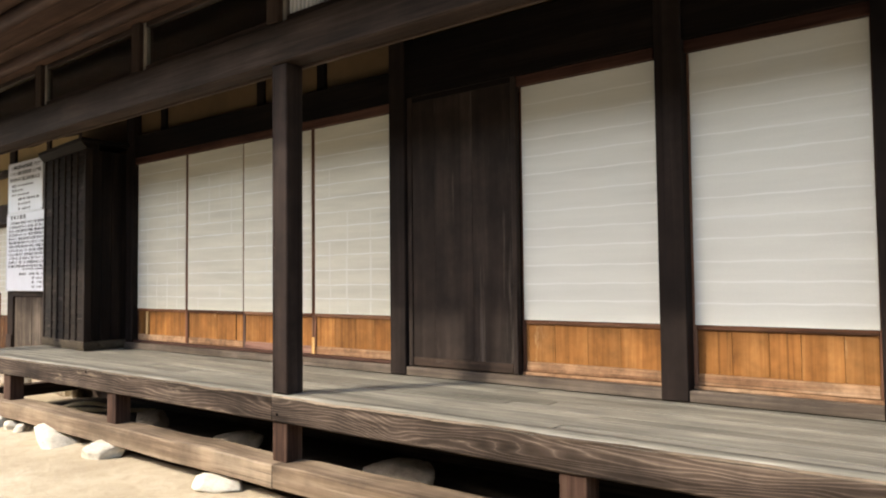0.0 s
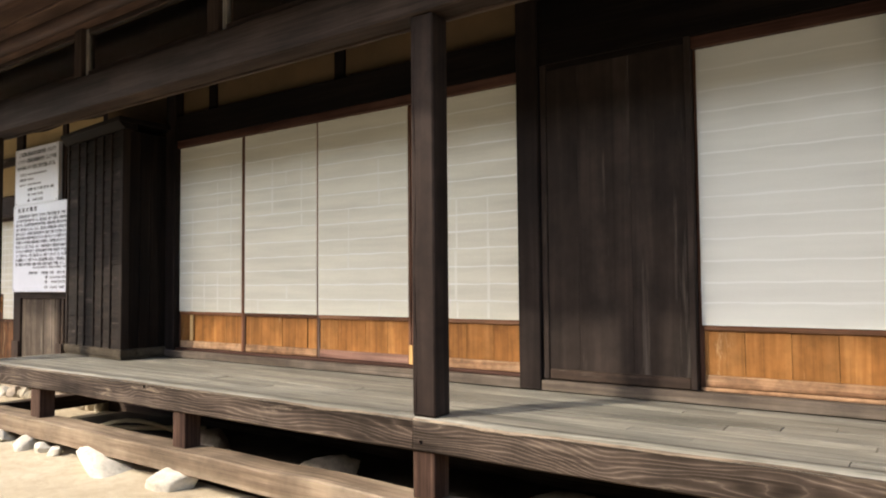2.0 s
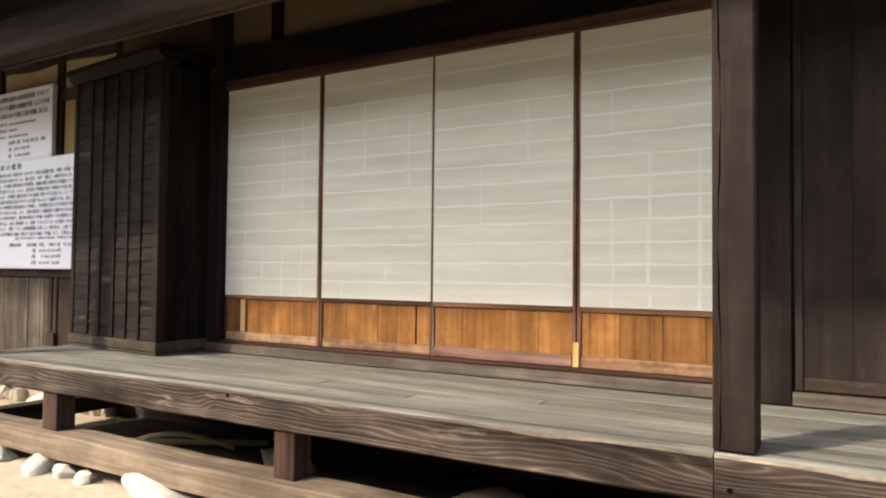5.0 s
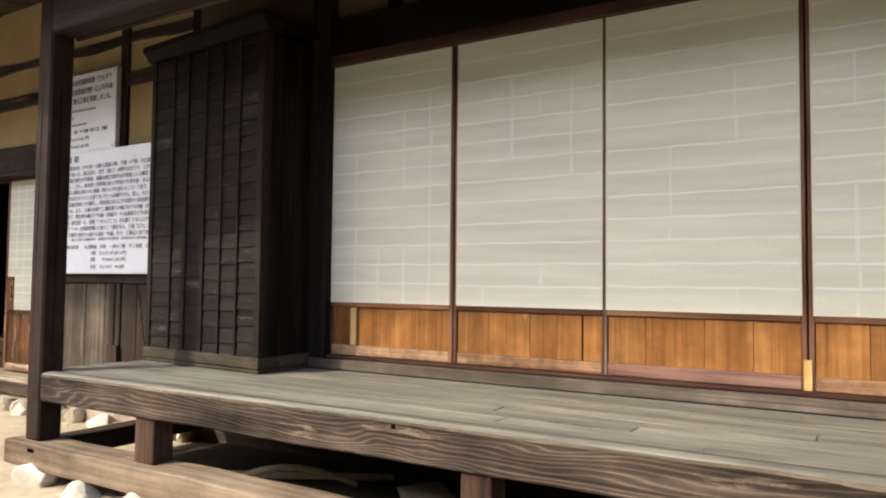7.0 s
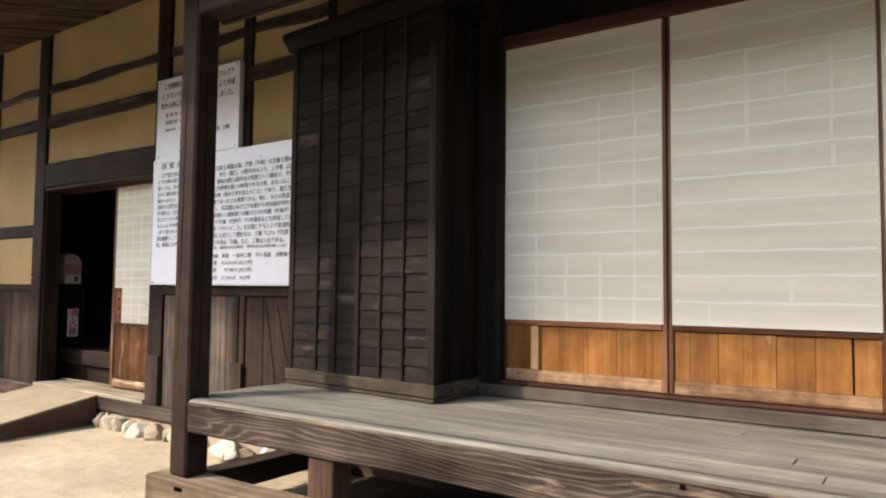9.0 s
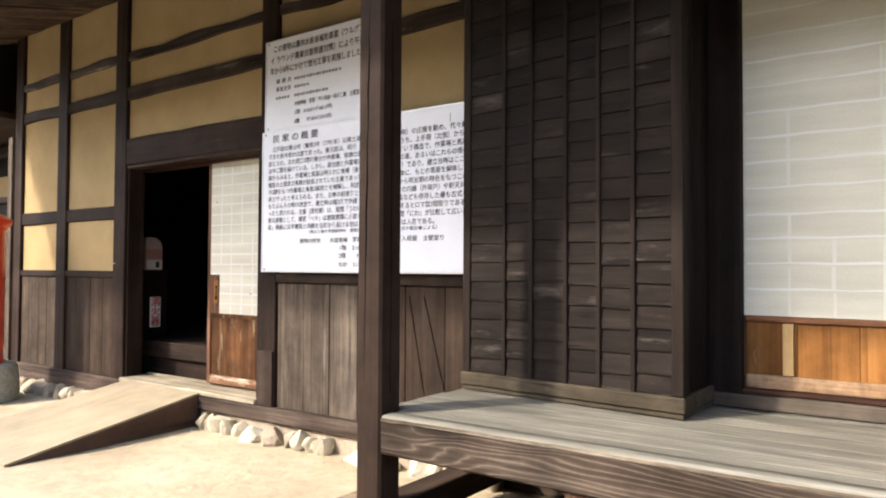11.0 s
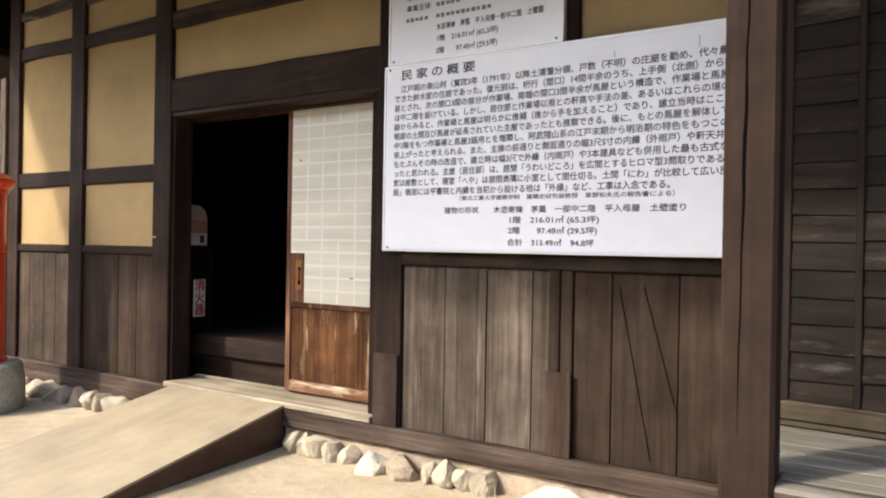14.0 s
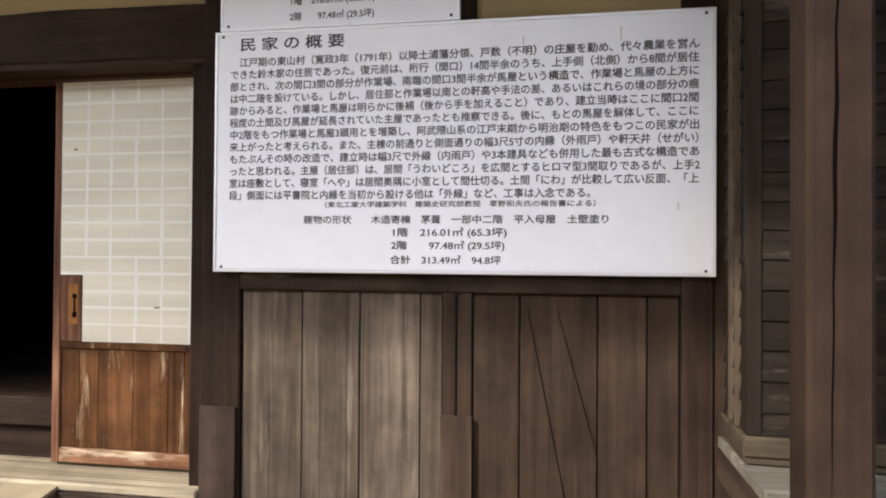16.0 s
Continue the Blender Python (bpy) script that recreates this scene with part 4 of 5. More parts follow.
# ---- entrance wall ----
def build_entrance_wall():
    w = thing("wall_entrance", (-9.0, 0.1, 0), "ochre clay wall with dark timber posts and grey foot boards", "wall", kind="structure")
    PF, BF, YF = 0.055, 0.064, 0.088      # fronts of posts, rails and plaster
    top = 3.66
    posts = [(-11.89, -11.73), (-10.98, -10.805), (-9.95, -9.765), (-7.97, -7.79)]
    for a, b in posts:
        part("post", box(a, b, PF, 0.22, 0.10, top, 0.006), "frame_wood_z", w)
    part("post", box(-6.0, -5.885, PF - 0.02, 0.22, 0.10, top, 0.006), "frame_wood_z", w)
    part("post", box(-5.883, -5.74, PF - 0.006, 0.22, 0.10, top, 0.006), "brown_board", w)
    part("stud", box(-6.885, -6.79, PF + 0.004, 0.2, 2.19, top, 0.005), "frame_wood_z", w)
    part("stud", box(-6.92, -6.863, PF, 0.2, 0.232, 1.19, 0.005), "brown_board", w)
    part("stud", box(-6.860, -6.80, PF + 0.006, 0.2, 0.232, 1.19, 0.005), "brown_board", w)
    # ground sills
    part("ground_sill", box(-11.95, -9.70, PF - 0.03, 0.22, 0.095, 0.245, 0.008), "weathered_beam", w)
    part("ground_sill", box(-8.70, -5.9, PF - 0.045, 0.22, 0.130, 0.232, 0.008), "weathered_beam", w)
    part("ground_sill", box(-9.70, -8.70, PF - 0.02, 0.22, 0.095, 0.232, 0.008), "weathered_beam", w)
    part("plinth", box(-8.62, -5.9, 0.045, 0.2, 0.0, 0.129, 0), "stone_brown", w, "earthen footing behind the stones")
    # rails
    spans = [(-11.73, -10.98), (-10.805, -9.95), (-9.765, -7.97), (-7.79, -6.0)]
    for a, b in spans:
        part("rail", hewn_rail(a, b, BF, 0.16, 2.712, 2.826, a, 0.018), "wall_rail_wood", w)
        part("rail", hewn_rail(a, b, BF + 0.004, 0.16, 3.062, 3.142, a + 3, 0.028), "bleached_rail_wood" if a < -10 else "wall_rail_wood", w)
        part("plaster", box(a, b, YF, 0.15, 3.10, top, 0), "clay_plaster", w, "ochre clay plaster")
        part("plaster", box(a, b, YF, 0.15, 2.77, 3.098, 0), "clay_plaster", w, "ochre clay plaster")
    for a, b in spans[:2]:
        part("rail", hewn_rail(a, b, BF, 0.16, 1.66, 1.78, a + 7, 0.006), "frame_wood_x", w)
        part("rail", box(a, b, BF - 0.003, 0.16, 1.135, 1.195, 0.005), "frame_wood_x", w)
        part("plaster", box(a, b, YF, 0.15, 1.78, 2.768, 0), "clay_plaster", w, "ochre clay plaster")
        part("plaster", box(a, b, YF, 0.15, 1.195, 1.66, 0), "clay_plaster", w, "ochre clay plaster")
        n = 4
        xs = [a + (b - a) * k / n + (RNG.uniform(-0.03, 0.03) if 0 < k < n else 0) for k in range(n + 1)]
        for p, q in zip(xs, xs[1:]):
            part("foot_board", box(p + 0.001, q - 0.001, 0.078 + RNG.uniform(0, 0.004), 0.11, 0.246, 1.134, 0.003), "old_board" if a < -11 else "brown_board", w)
    # over the door and behind the sign boards
    part("door_lintel", hewn_rail(-9.765, -7.97, PF + 0.006, 0.2, 2.128, 2.36, 2.2, 0.014), "frame_wood_x", w)
    part("door_head", box(-9.74, -8.05, 0.20, 0.30, 2.085, 2.14, 0.004), "reddish_wood_x", w, "reddish head rail of the door")
    part("door_head", box(-9.765, -7.972, PF + 0.012, 0.199, 2.10, 2.127, 0.003), "frame_wood_x", w)
    part("plaster", box(-9.765, -7.97, YF, 0.15, 2.34, 2.768, 0), "clay_plaster", w, "ochre clay plaster")
    part("plaster", box(-7.79, -6.0, YF, 0.15, 1.19, 2.768, 0), "clay_plaster", w, "ochre clay plaster")
    part("head_rail", box(-7.79, -6.0, PF - 0.005, 0.15, 1.125, 1.195, 0.005), "soot_rail", w)
    for xs in ([-7.79, -7.519, -7.269, -7.014, -6.922], [-6.798, -6.611, -6.308, -6.122, -6.002]):
        for k, (p, q) in enumerate(zip(xs, xs[1:])):
            warm = xs[0] > -7
            part("foot_board", box(p + 0.0025, q - 0.0025, 0.072 + RNG.uniform(0, 0.004), 0.11, 0.233, 1.124, 0.003), "brown_board" if warm else "grey_board_z", w)
    part("patch_board", box(-7.965, -7.80, PF - 0.016, PF - 0.001, 0.233, 0.63, 0.003), "post_wood", w)
    part("patch_board", box(-6.925, -6.795, PF - 0.018, PF - 0.001, 0.233, 0.636, 0.003), "dark_wood_z", w)
    # cracks in the brown boards
    for (xa, za), (xb, zb) in (((-6.58, 1.06), (-6.425, 0.28)), ((-6.465, 1.06), (-6.311, 0.50))):
        part("crack", prism([(xa, za), (xa + 0.0028, za), (xb + 0.0028, zb), (xb, zb)], 0.0705, 0.0735), "crack_dark", w)
    part("hook", join(box(-9.91, -9.902, PF - 0.022, PF - 0.001, 1.258, 1.268, 0.002), box(-9.91, -9.88, PF - 0.026, PF - 0.0215, 1.259, 1.267, 0.002)), "straw_log", w, "small brass hook")
    # door surround
    part("jamb", box(-9.765, -9.745, 0.08, 0.23, 0.269, 2.11, 0.003), "frame_wood_z", w)
    part("jamb", box(-8.045, -7.97, 0.10, 0.30, 0.25, 2.11, 0.005), "frame_wood_z", w)
    part("threshold", box(-9.765, -7.972, PF - 0.03, 0.31, 0.233, 0.268, 0.006), "pale_sill_wood", w, "pale worn threshold")
    part("track", box(-9.743, -8.046, 0.275, 0.31, 0.269, 0.284, 0.003), "pale_sill_wood", w)


build_entrance_wall()


# ---- stable end with a lattice window ----
def build_stable():
    s = thing("wall_stable", (-14.5, 0.5, 0), "shaded stable front with dark boards and an ochre band", "wall", kind="structure")
    part("back_boards", box(X_FAR, -11.9, 1.0, 1.1, 0.0, 2.16, 0), "shaded_dark_wood_z", s)
    part("plaster", box(X_FAR, -11.9, 1.01, 1.1, 2.16, 2.46, 0), "clay_plaster", s, "ochre clay plaster")
    part("back_boards", box(X_FAR, -11.9, 1.0, 1.1, 2.46, 3.95, 0), "shaded_dark_wood_x", s)
    for x in (-14.87, -16.5):
        part("stud", box(x - 0.06, x + 0.06, 0.96, 1.08, 0.0, 2.56, 0.005), "dark_wood_z", s)
    part("beam", box(X_FAR, -11.92, 0.70, 0.86, 2.66, 2.76, 0.008), "frame_wood_x", s)
    part("band_rail", box(X_FAR, -11.92, 0.93, 1.005, 2.09, 2.165, 0.006), "dark_wood_x", s)
    part("return_wall", box(-11.9, -11.85, 0.24, 1.05, 0, 3.9, 0), "shaded_dark_wood_z", s)
    part("pale_post", box(-11.985, -11.895, 0.03, 0.09, 0.1, 2.60, 0.006), "grey_board_z", s, "pale weathered half post")
    v = thing("window_9", (-12.9, -0.1, 2.87), "projecting lattice window of pale weathered bars", "window", kind="structure")
    x0, x1, z0, z1 = -14.3, -12.12, 2.90, 3.60
    part("floor_plate", box(X_FAR, x1, -0.23, 0.985, z0 - 0.07, z0, 0.006), "dark_wood_x", v)
    part("side", box(x1 - 0.04, x1, -0.18, 0.3, z0 + 0.001, z1, 0.003), "shaded_dark_wood_z", v)
    part("backing", box(x0, x1 - 0.05, 0.1, 0.14, z0 + 0.001, z1, 0), "shaded_dark_wood_z", v)
    x = x1 - 0.02
    while x > x0:
        part("lattice_bar", box(x - 0.055, x, -0.21, -0.18, z0 + 0.002, z1, 0.003), "old_board", v)
        x -= 0.115
    for k in range(8):
        z = z0 + 0.04 + 0.085 * k
        part("lattice_rail", box(x0, x1, -0.186, -0.160, z, z + 0.026, 0.003), "grey_board_x", v)


build_stable()


# ---- inside the entrance ----
def build_inside():
    st = thing("raised_step", (-9.9, 0.9, 0.16), "grey wooden step up to the raised inner floor", "step")
    part("tread", box(-11.7, -8.1, 0.38, 2.6, 0.41, 0.555, 0.008), "dark_wood_x", st)
    part("riser", box(-11.7, -8.1, 0.42, 0.46, 0.16, 0.409, 0.004), "frame_wood_x", st)
    fc = thing("fire_cabinet", (-10.08, 0.52, 0.556), "dark brown wooden cabinet holding the fire extinguisher", "cabinet")
    part("body", box(-10.16, -10.005, 0.405, 0.64, 0.557, 1.185, 0.006), "shaded_dark_wood_z", fc)
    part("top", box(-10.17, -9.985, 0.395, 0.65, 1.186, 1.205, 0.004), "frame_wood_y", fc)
    part("door", box(-10.004, -9.992, 0.41, 0.635, 0.575, 1.18, 0.004), "shaded_dark_wood_z", fc)


build_inside()


# ---- sign boards ----
def sign_board(name, x0, x1, z0, z1, yf, label):
    s = thing(name, ((x0 + x1) / 2, yf, z0), label, "sign board")
    face = part("panel", box(x0 + 0.012, x1 - 0.012, yf + 0.003, yf + 0.04, z0 + 0.012, z1 - 0.012, 0.001), "sign_white", s, "white enamelled face")
    part("rim", join(box(x0, x1, yf, yf + 0.042, z0, z0 + 0.0115, 0.001), box(x0, x1, yf, yf + 0.042, z1 - 0.0115, z1, 0.001),
                     box(x0, x0 + 0.0115, yf, yf + 0.042, z0 + 0.012, z1 - 0.012, 0.001), box(x1 - 0.0115, x1, yf, yf + 0.042, z0 + 0.012, z1 - 0.012, 0.001)), "sign_rim", s)
    for x in (x0 + 0.035, x1 - 0.035):
        for z in (z0 + 0.02, z1 - 0.02):
            bm = bmesh.new()
            bmesh.ops.create_cone(bm, segments=10, radius1=0.006, radius2=0.005, depth=0.004, cap_ends=True, matrix=Matrix.Translation((x, yf + 0.001, z)) @ Matrix.Rotation(radians(90), 4, "X"))
            part("screw", bm, "iron", s)
    return face


def letter(parent, text, x, z, size, width, yf, name="text"):
    """A line of writing whose left end and middle height are given; width: its length."""
    c = bpy.data.curves.new(name, "FONT")
    c.body, c.size, c.align_x, c.align_y = text, size, "LEFT", "CENTER"
    c.bevel_depth, c.bevel_resolution = size * 0.017, 0
    c.materials.append(MATS["sign_ink"])
    ob = new(name, c)
    ob.parent = parent
    ob.location = Vector((x, yf + 0.0022, z)) - ORIGIN[parent]
    ob.rotation_euler = (radians(90), 0, 0)
    bpy.context.view_layer.update()
    if width and ob.dimensions.x > 0:
        ob.scale = (width / ob.dimensions.x, 1, 1)
    return ob


def dashes(parent, x, z, size, width, yf):
    """Writing too small to read, as plain bars."""
    a, k = x, 0
    while a < x + width - size * 0.5:
        h = size * (0.30, 0.36, 0.27, 0.33)[k % 4]
        w = size * (0.74, 0.66, 0.78, 0.60, 0.72)[k % 5]
        part("character", box(a, a + w, yf + 0.0015, yf + 0.0025, z - h, z + h, 0), "faded_ink", parent)
        a += size * 0.98
        k += 1


LINES = (
    "江戸期の東山村（寛政3年（1791年）以降土浦藩分領、戸数（不明）の庄屋を勤め、代々農業を営ん",
    "できた鈴木家の住居であった。復元前は、桁行（間口）14間半余のうち、上手側（北側）から8間が居住",
    "部とされ、次の間口3間の部分が作業場、南端の間口3間半余が馬屋という構造で、作業場と馬屋の上方に",
    "は中二階を設けている。しかし、居住部と作業場以南との軒高や手法の差、あるいはこれらの境の部分の痕",
    "跡からみると、作業場と馬屋は明らかに後補（後から手を加えること）であり、建立当時はここに間口2間",
    "程度の土間及び馬屋が延長されていた主屋であったとも推察できる。後に、もとの馬屋を解体して、ここに",
    "中2階をもつ作業場と馬屋3頭用とを増築し、阿武隈山系の江戸末期から明治期の特色をもつこの民家が出",
    "来上がったと考えられる。また、主棟の前通りと側面通りの幅3尺5寸の内縁（外雨戸）や軒天井（せがい）",
    "もたぶんその時の改造で、建立時は幅3尺で外縁（内雨戸）や3本建具なども併用した最も古式な構造であ",
    "ったと思われる。主屋（居住部）は、居間「うわいどころ」を広間とするヒロマ型3間取りであるが、上手2",
    "室は座敷として、寝室「へや」は居間奥隅に小室として間仕切る。土間「にわ」が比較して広い反面、「上",
    "段」側面には平書院と内縁を当初から設ける他は「外縁」など、工事は入念である。",
)


def build_signs():
    yf = 0.004
    s = sign_board("sign_board", -7.889, -5.884, 1.201, 2.205, yf, "large white sign board with black Japanese writing about the house")
    letter(s, "民 家 の 概 要", -7.781, 2.145, 0.058, 0.453, yf)
    for k, line in enumerate(LINES):
        z = 2.071 - k * 0.0505
        letter(s, line, -7.781 if k == 0 else -7.822, z, 0.040, (1.837 if k == 0 else 1.875) if k < 11 else 1.48, yf)
    letter(s, "（東北工業大学建築学科\u3000建築史研究部教授\u3000草野和夫氏の報告書による）", -7.423, 1.476, 0.026, 1.08, yf)
    letter(s, "建物の形状\u3000\u3000木造寄棟\u3000茅葺\u3000一部中二階\u3000平入母屋\u3000土壁塗り", -7.493, 1.414, 0.036, 1.22, yf)
    letter(s, "1階\u3000216.01㎡ (65.3坪)", -7.123, 1.363, 0.037, 0.455, yf)
    letter(s, "2階\u3000\u300097.48㎡ (29.5坪)", -7.123, 1.311, 0.037, 0.455, yf)
    letter(s, "合計\u3000313.49㎡\u300094.8坪", -7.127, 1.253, 0.037, 0.445, yf)
    for x, z, h in ((-6.23, 2.10, 0.05), (-6.60, 2.10, 0.03), (-6.02, 1.45, 0.03), (-6.40, 1.40, 0.03)):
        part("stain", box(x, x + 0.003, yf + 0.0012, yf + 0.0028, z, z + h, 0), "granite", s)
    u = sign_board("sign_board", -7.868, -6.85, 2.209, 2.862, yf + 0.002, "smaller white sign board with black writing on the restoration works")
    yu = yf + 0.002
    letter(u, "この建物は農林水産省補助事業（ウルグア", -7.785, 2.794, 0.054, 0.862, yu)
    letter(u, "イ ラウンド農業合意関連対策）により平成", -7.815, 2.715, 0.054, 0.905, yu)
    letter(u, "年から8年にかけて復元工事を実施しました。", -7.818, 2.637, 0.054, 0.895, yu)
    for z, head, n, b in ((2.558, "事 業 名", 15, -7.111), (2.500, "事業主体", 4, -7.416), (2.440, "", 13, -7.231)):
        if head:
            letter(u, head, -7.755, z, 0.036, 0.155, yu)
        else:
            dashes(u, -7.755, z, 0.030, 0.16, yu)
        dashes(u, -7.565, z, 0.031, b + 7.565, yu)
    letter(u, "木造寄棟\u3000茅葺\u3000平入母屋一部中二階\u3000土壁塗", -7.563, 2.378, 0.036, 0.61, yu)
    letter(u, "1階\u3000216.01㎡ (65.3坪)", -7.563, 2.318, 0.036, 0.358, yu)
    letter(u, "2階\u3000\u300097.48㎡ (29.5坪)", -7.563, 2.254, 0.036, 0.361, yu)


build_signs()


# ---- entrance ramp ----
def build_ramp():
    r = thing("ramp", (-9.1, -0.7, 0), "sand-coloured wooden ramp with dark brown sides up to the threshold", "ramp")
    x0, x1, yn, yt, zt = -9.66, -8.62, -1.40, 0.02, 0.252
    bm = bmesh.new()
    pts = [(x0, yn, 0.004), (x1 + 0.06, yn, 0.004), (x1, yt, zt - 0.012), (x0, yt, zt - 0.012)]
    lo = [bm.verts.new(p) for p in pts]
    hi = [bm.verts.new((p[0], p[1], p[2] + 0.014)) for p in pts]
    bm.faces.new(lo[::-1])
    bm.faces.new(hi)
    for i in range(4):
        bm.faces.new((lo[i], lo[(i + 1) % 4], hi[(i + 1) % 4], hi[i]))
    part("deck", bm, "ramp_board", r)
    part("side", prism([(yn + 0.02, -0.01), (yt, -0.01), (yt, zt - 0.013), (yn + 0.02, 0.006)], x0 + 0.004, x0 + 0.03, axis="x"), "ramp_side_wood", r, "dark brown side board")
    sb = prism([(yn + 0.02, -0.01), (yt, -0.01), (yt, zt - 0.013), (yn + 0.02, 0.006)], x1 - 0.026, x1 - 0.002, axis="x")
    for v in sb.verts:
        v.co.x += 0.06 * (yt - v.co.y) / (yt - yn)
    part("side", sb, "ramp_side_wood", r, "dark brown side board")


build_ramp()


# ---- round post box on a granite base ----
def build_post_box():
    cx, cy = -11.15, -0.55
    base = solid("stone_base", turned([(0.34, 0.0), (0.345, 0.04), (0.34, 0.20), (0.325, 0.31), (0.30, 0.335), (0.0, 0.335)], cx, cy, cap=False), "granite",
                 "rough round granite base under the post box", "base", kind="thing", smooth=True)
    p = thing("post_box", (cx, cy, 0.335), "old round post box painted bright red on a granite base", "post box")
    prof = [(0.0, 0.337), (0.222, 0.337), (0.222, 0.365), (0.206, 0.372), (0.205, 1.10), (0.214, 1.105), (0.214, 1.135), (0.205, 1.14), (0.205, 1.56), (0.0, 1.56)]
    part("body", turned(prof, cx, cy, cap=False), "red_paint", p, smooth=False)
    cap = [(0.0, 1.562), (0.215, 1.562), (0.222, 1.59), (0.245, 1.61), (0.258, 1.635), (0.258, 1.665), (0.24, 1.675), (0.21, 1.70), (0.12, 1.735), (0.05, 1.75), (0.0, 1.752)]
    part("cap", turned(cap, cx, cy, cap=False), "red_paint", p, "domed red cap with a rim")
    # fittings face the forecourt
    f = Matrix.Translation((cx, cy, 0)) @ Matrix.Rotation(radians(8), 4, "Z")

    def fit_on(name, bm, mat, parent, label=""):
        bmesh.ops.transform(bm, matrix=f, verts=bm.verts)
        return part(name, bm, mat, parent, label)
    ring = bmesh.new()
    bmesh.ops.create_cone(ring, segments=32, radius1=0.095, radius2=0.085, depth=0.04, cap_ends=True, matrix=Matrix.Translation((0, -0.205, 1.40)) @ Matrix.Rotation(radians(90), 4, "X"))
    emblem = fit_on("emblem", ring, "red_paint", p)
    disc = bmesh.new()
    bmesh.ops.create_cone(disc, segments=32, radius1=0.066, radius2=0.066, depth=0.01, cap_ends=True, matrix=Matrix.Translation((0, -0.224, 1.40)) @ Matrix.Rotation(radians(90), 4, "X"))
    fit_on("plate", disc, "white_paint", emblem, "white plate")
    fit_on("slot", box(-0.05, 0.05, -0.232, -0.226, 1.405, 1.42, 0.001), "black_plastic", emblem)
    f = Matrix.Translation((cx, cy, 0)) @ Matrix.Rotation(radians(57), 4, "Z")
    door = fit_on("door", box(-0.13, 0.13, -0.222, -0.15, 0.78, 1.01, 0.006), "red_paint", p)
    fit_on("door_rim", join(box(-0.14, 0.14, -0.228, -0.16, 1.012, 1.026, 0.003), box(-0.14, 0.14, -0.228, -0.16, 0.764, 0.778, 0.003),
                            box(-0.146, -0.132, -0.228, -0.16, 0.764, 1.026, 0.003), box(0.132, 0.146, -0.228, -0.16, 0.764, 1.026, 0.003)), "red_paint", door)
    fit_on("keyhole", box(-0.065, -0.05, -0.226, -0.22, 0.88, 0.90, 0.001), "black_plastic", door)
    fit_on("handle", box(-0.01, 0.06, -0.23, -0.22, 0.825, 0.837, 0.002), "red_paint", door)


build_post_box()


# ---- fire point inside the door ----
def build_fire_point():
    # both face east, across the doorway
    xf, y0, z0 = -9.99, 0.408, 1.206
    s = thing("alarm_box", (xf - 0.07, y0 + 0.085, z0), "small pinkish-grey extinguisher box with a red band and black nozzle", "alarm box")
    bm = prism([(y0, z0), (y0 + 0.17, z0), (y0 + 0.17, 1.42), (y0 + 0.15, 1.475), (y0 + 0.10, 1.51), (y0 + 0.035, 1.515), (y0, 1.50)], xf - 0.13, xf - 0.006, axis="x")
    part("case", bm, "pink_box", s)
    part("front", box(xf - 0.005, xf, y0 + 0.006, y0 + 0.164, z0 + 0.006, 1.30, 0.002), "dull_white", s)
    part("band", box(xf - 0.0055, xf - 0.001, y0 + 0.004, y0 + 0.166, 1.305, 1.40, 0), "dull_red", s, "faded red band")
    part("nozzle", box(xf + 0.001, xf + 0.014, y0 + 0.095, y0 + 0.13, z0 + 0.02, 1.285, 0.003), "black_plastic", s)
    xp = -9.990
    c = thing("extinguisher_sign", (xp, 0.505, 0.67), "white plate with red characters marking the fire extinguisher", "sign")
    part("plate", box(xp - 0.001, xp + 0.006, 0.452, 0.56, 0.665, 0.95, 0.002), "white_paint", c)
    for k, ch in enumerate("消火器"):
        t = letter(c, ch, 0, 0, 0.095, 0.092, 0)
        t.location = Vector((xp + 0.0075, 0.460, 0.90 - k * 0.093)) - ORIGIN[c]
        t.rotation_euler = (radians(90), 0, radians(90))
        t.data.materials[0] = MATS["red_label"]
        t.data.bevel_depth = 0.0026


build_fire_point()


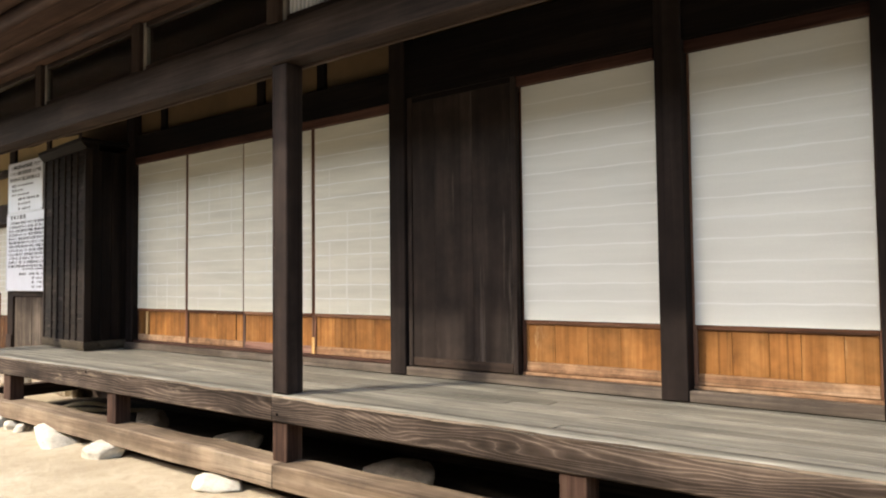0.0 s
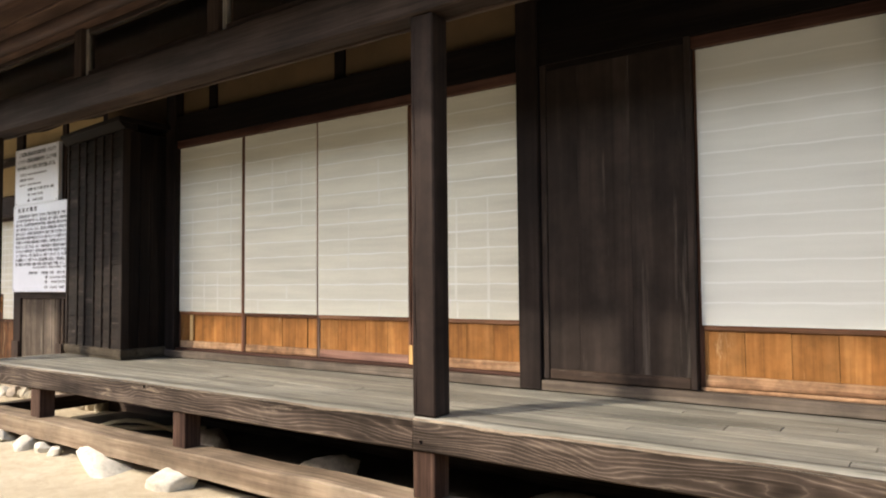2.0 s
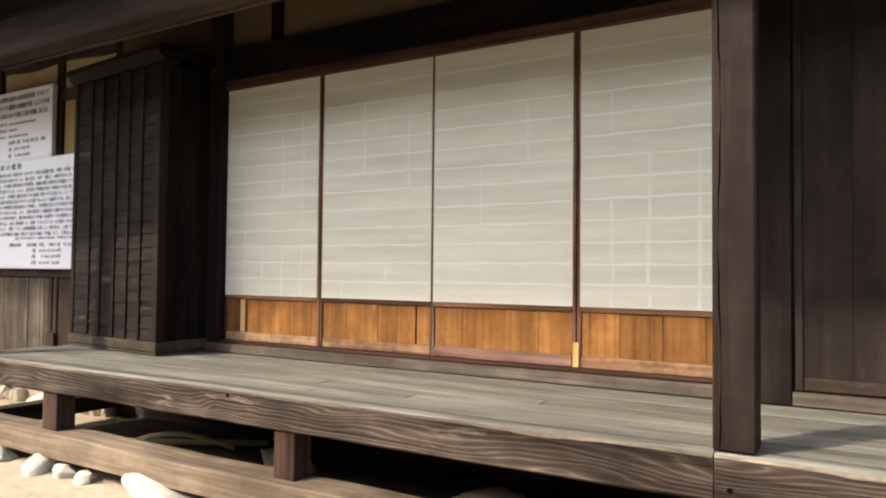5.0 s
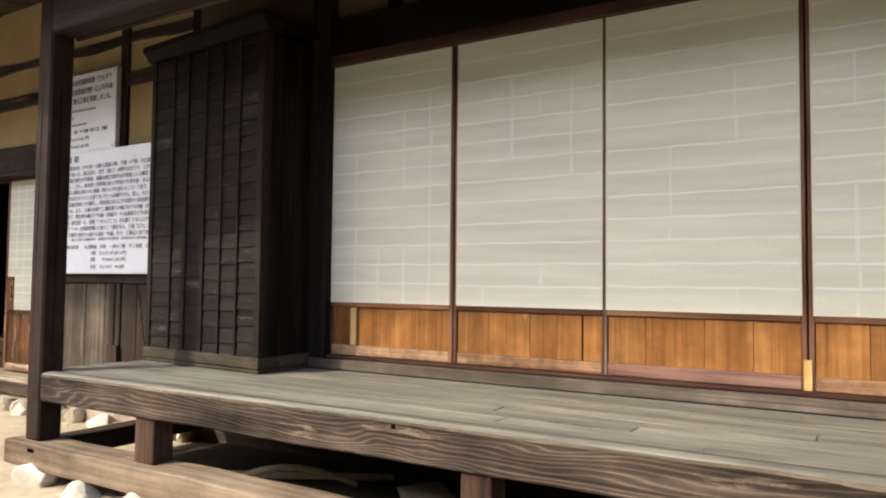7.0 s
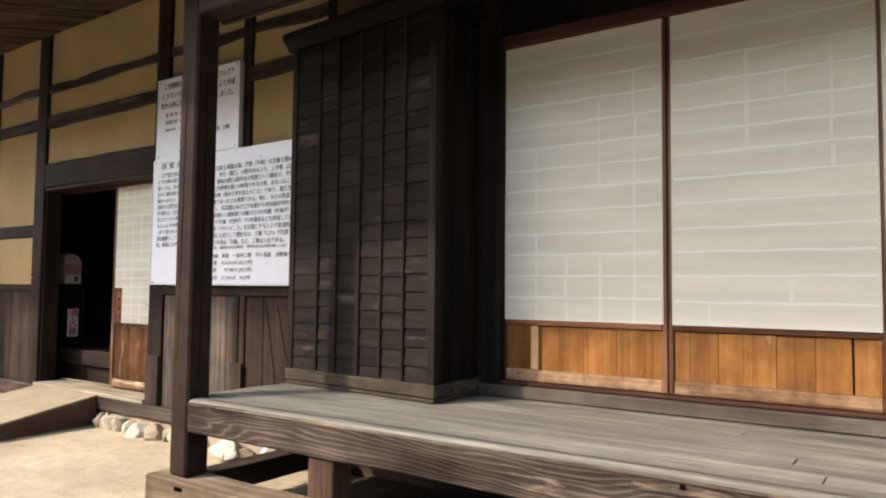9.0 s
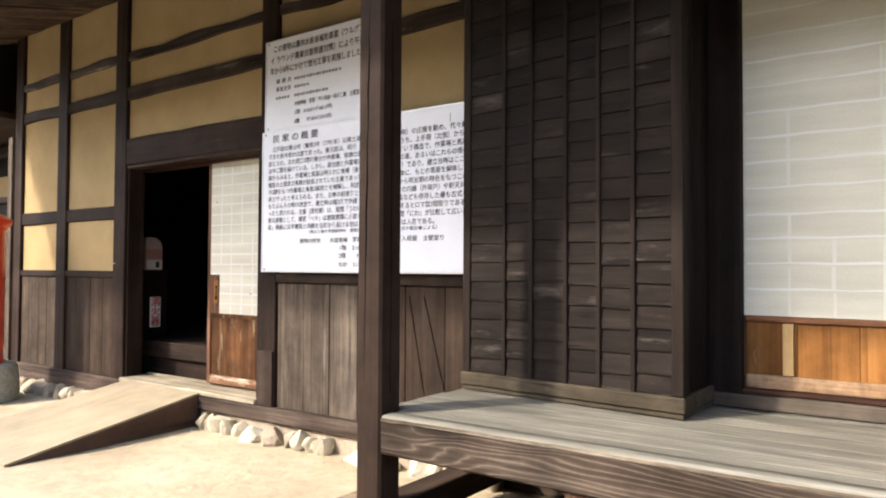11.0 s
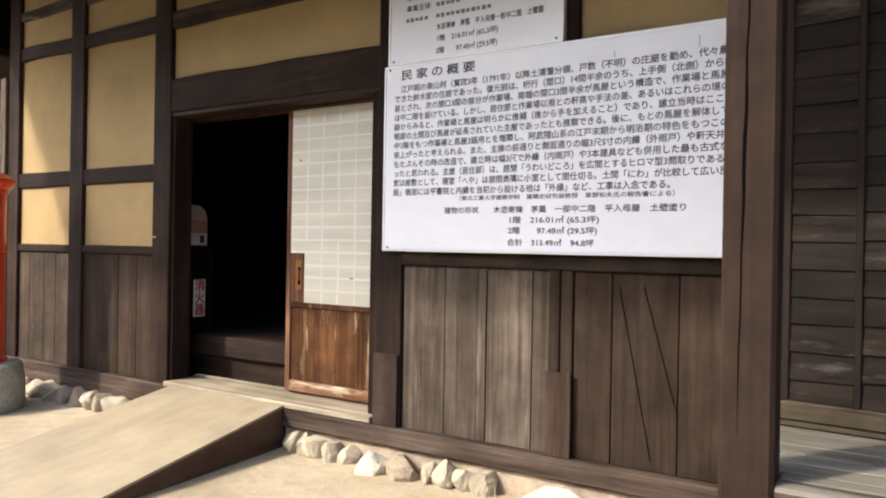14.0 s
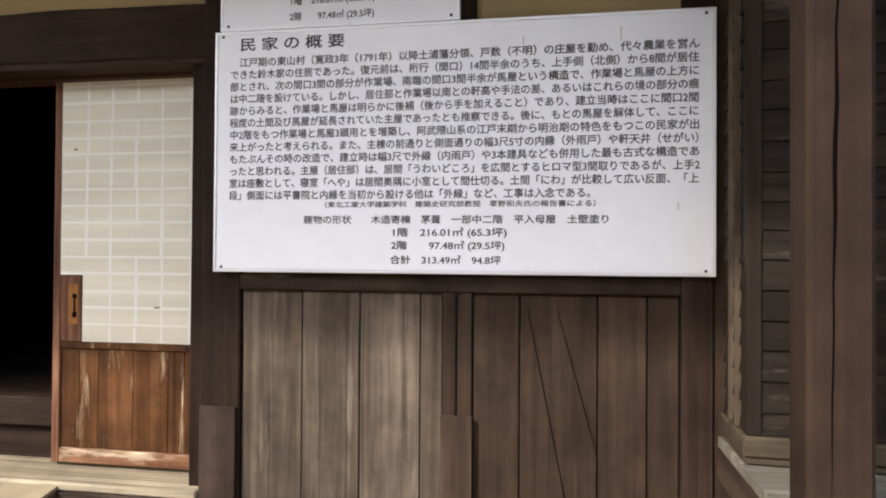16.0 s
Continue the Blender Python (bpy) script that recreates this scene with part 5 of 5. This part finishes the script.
# ---- stones ----
def build_stones():
    k = 0
    rng = random.Random(11)
    big = ((-7.88, 0.10, 0.10, 0.075), (-7.70, 0.09, 0.085, 0.07), (-6.85, 0.215, 0.10, 0.075), (-6.64, 0.075, 0.08, 0.055))
    x = -8.56
    while x < -5.95:
        w = rng.uniform(0.035, 0.07)
        k += 1
        if all(abs(x + w - c) > r + 0.6 * w for c, r, _, _ in big):
            solid("foundation_stone", pebble(x + w, rng.uniform(-0.01, 0.015), rng.uniform(0.04, 0.05), w * 1.1, 0.07, rng.uniform(0.058, 0.075), k), rng.choice(["stone_cream", "stone_cream", "stone_pale", "stone_brown"]),
                  "small broken cream stone under the ground sill", "stone", "thing", "foundation stones", base=(x + w, 0, 0))
        x += 2 * w * 1.02
    for cx, w, d, h in big:
        k += 1
        solid("foundation_stone", pebble(cx, -0.04, 0.025, w, d, h * 0.9, k), "stone_brown" if w < 0.095 else "stone_pale",
              "larger brown rock under the ground sill" if w < 0.095 else "large white boulder against the foundation", "stone", "thing", "foundation stones", base=(cx, -0.05, 0))
    x = -11.8
    while x < -9.75:
        w = rng.uniform(0.06, 0.14)
        k += 1
        solid("foundation_stone", pebble(x + w, 0.0, 0.03, w, 0.09, 0.075, k), rng.choice(["stone_cream", "stone_brown", "stone_brown"]), "low brown and pale foundation stone", "stone", "thing", "foundation stones", True,
              base=(x + w, 0, 0))
        x += 2 * w * 0.97
    for cx, cy, rx, ry, rz in ((-4.83, -1.20, 0.08, 0.08, 0.07), (-3.78, -1.17, 0.30, 0.14, 0.075), (-2.92, -1.18, 0.14, 0.11, 0.085), (-1.5, -1.16, 0.15, 0.12, 0.05),
                               (-5.75, -1.12, 0.12, 0.10, 0.08), (0.4, -1.15, 0.18, 0.13, 0.10), (1.8, -1.15, 0.2, 0.13, 0.10), (-4.6, -1.18, 0.07, 0.06, 0.04), (-4.42, -1.17, 0.06, 0.05, 0.04), (-5.3, -1.16, 0.08, 0.07, 0.05)):
        k += 1
        solid("footing_stone", pebble(cx, cy, 0.03, rx, ry, rz, k, 0.3), "stone_pale", "white weathered stone under the ground beam", "stone", "thing", "footing stones", True, base=(cx, cy, 0))
    for cx, cy, r in ((-0.55, -0.55, 0.16), (-3.6, -0.4, 0.14), (-2.2, -0.5, 0.12)):
        k += 1
        solid("footing_stone", pebble(cx, cy, 0.06, r * 1.5, r, r * 0.7, k, 0.3), "stone_brown", "brown stone in the shade under the veranda", "stone", "thing", "footing stones", True, base=(cx, cy, 0))


build_stones()


# ---- poles lying under the veranda ----
def pole(name, a, b, r, mat, label, category, bend=0.0):
    c = bpy.data.curves.new(name, "CURVE")
    c.dimensions, c.bevel_depth, c.bevel_resolution = "3D", r, 3
    sp = c.splines.new("POLY")
    n = 8
    sp.points.add(n)
    for i in range(n + 1):
        f = i / n
        p = Vector(a).lerp(Vector(b), f) + Vector((0, 0, bend * math.sin(math.pi * f)))
        sp.points[i].co = (*p, 1)
        sp.points[i].radius = 1 - 0.25 * f
    c.use_fill_caps = True
    c.materials.append(MATS[mat])
    tagged(new(name, c), label, category, kind="thing")


pole("pole", (-5.2, -0.75, 0.05), (-4.0, -0.15, 0.07), 0.025, "straw_log", "pale wooden pole lying under the veranda", "pole")
pole("branch", (-4.7, -0.9, 0.04), (-4.1, -0.35, 0.06), 0.02, "straw_log", "bent branch lying under the veranda", "branch", 0.12)
pole("twig", (-7.07, -0.17, 0.0), (-7.10, -0.13, 0.10), 0.004, "straw_log", "thin dry twig leaning on a foundation stone", "twig")
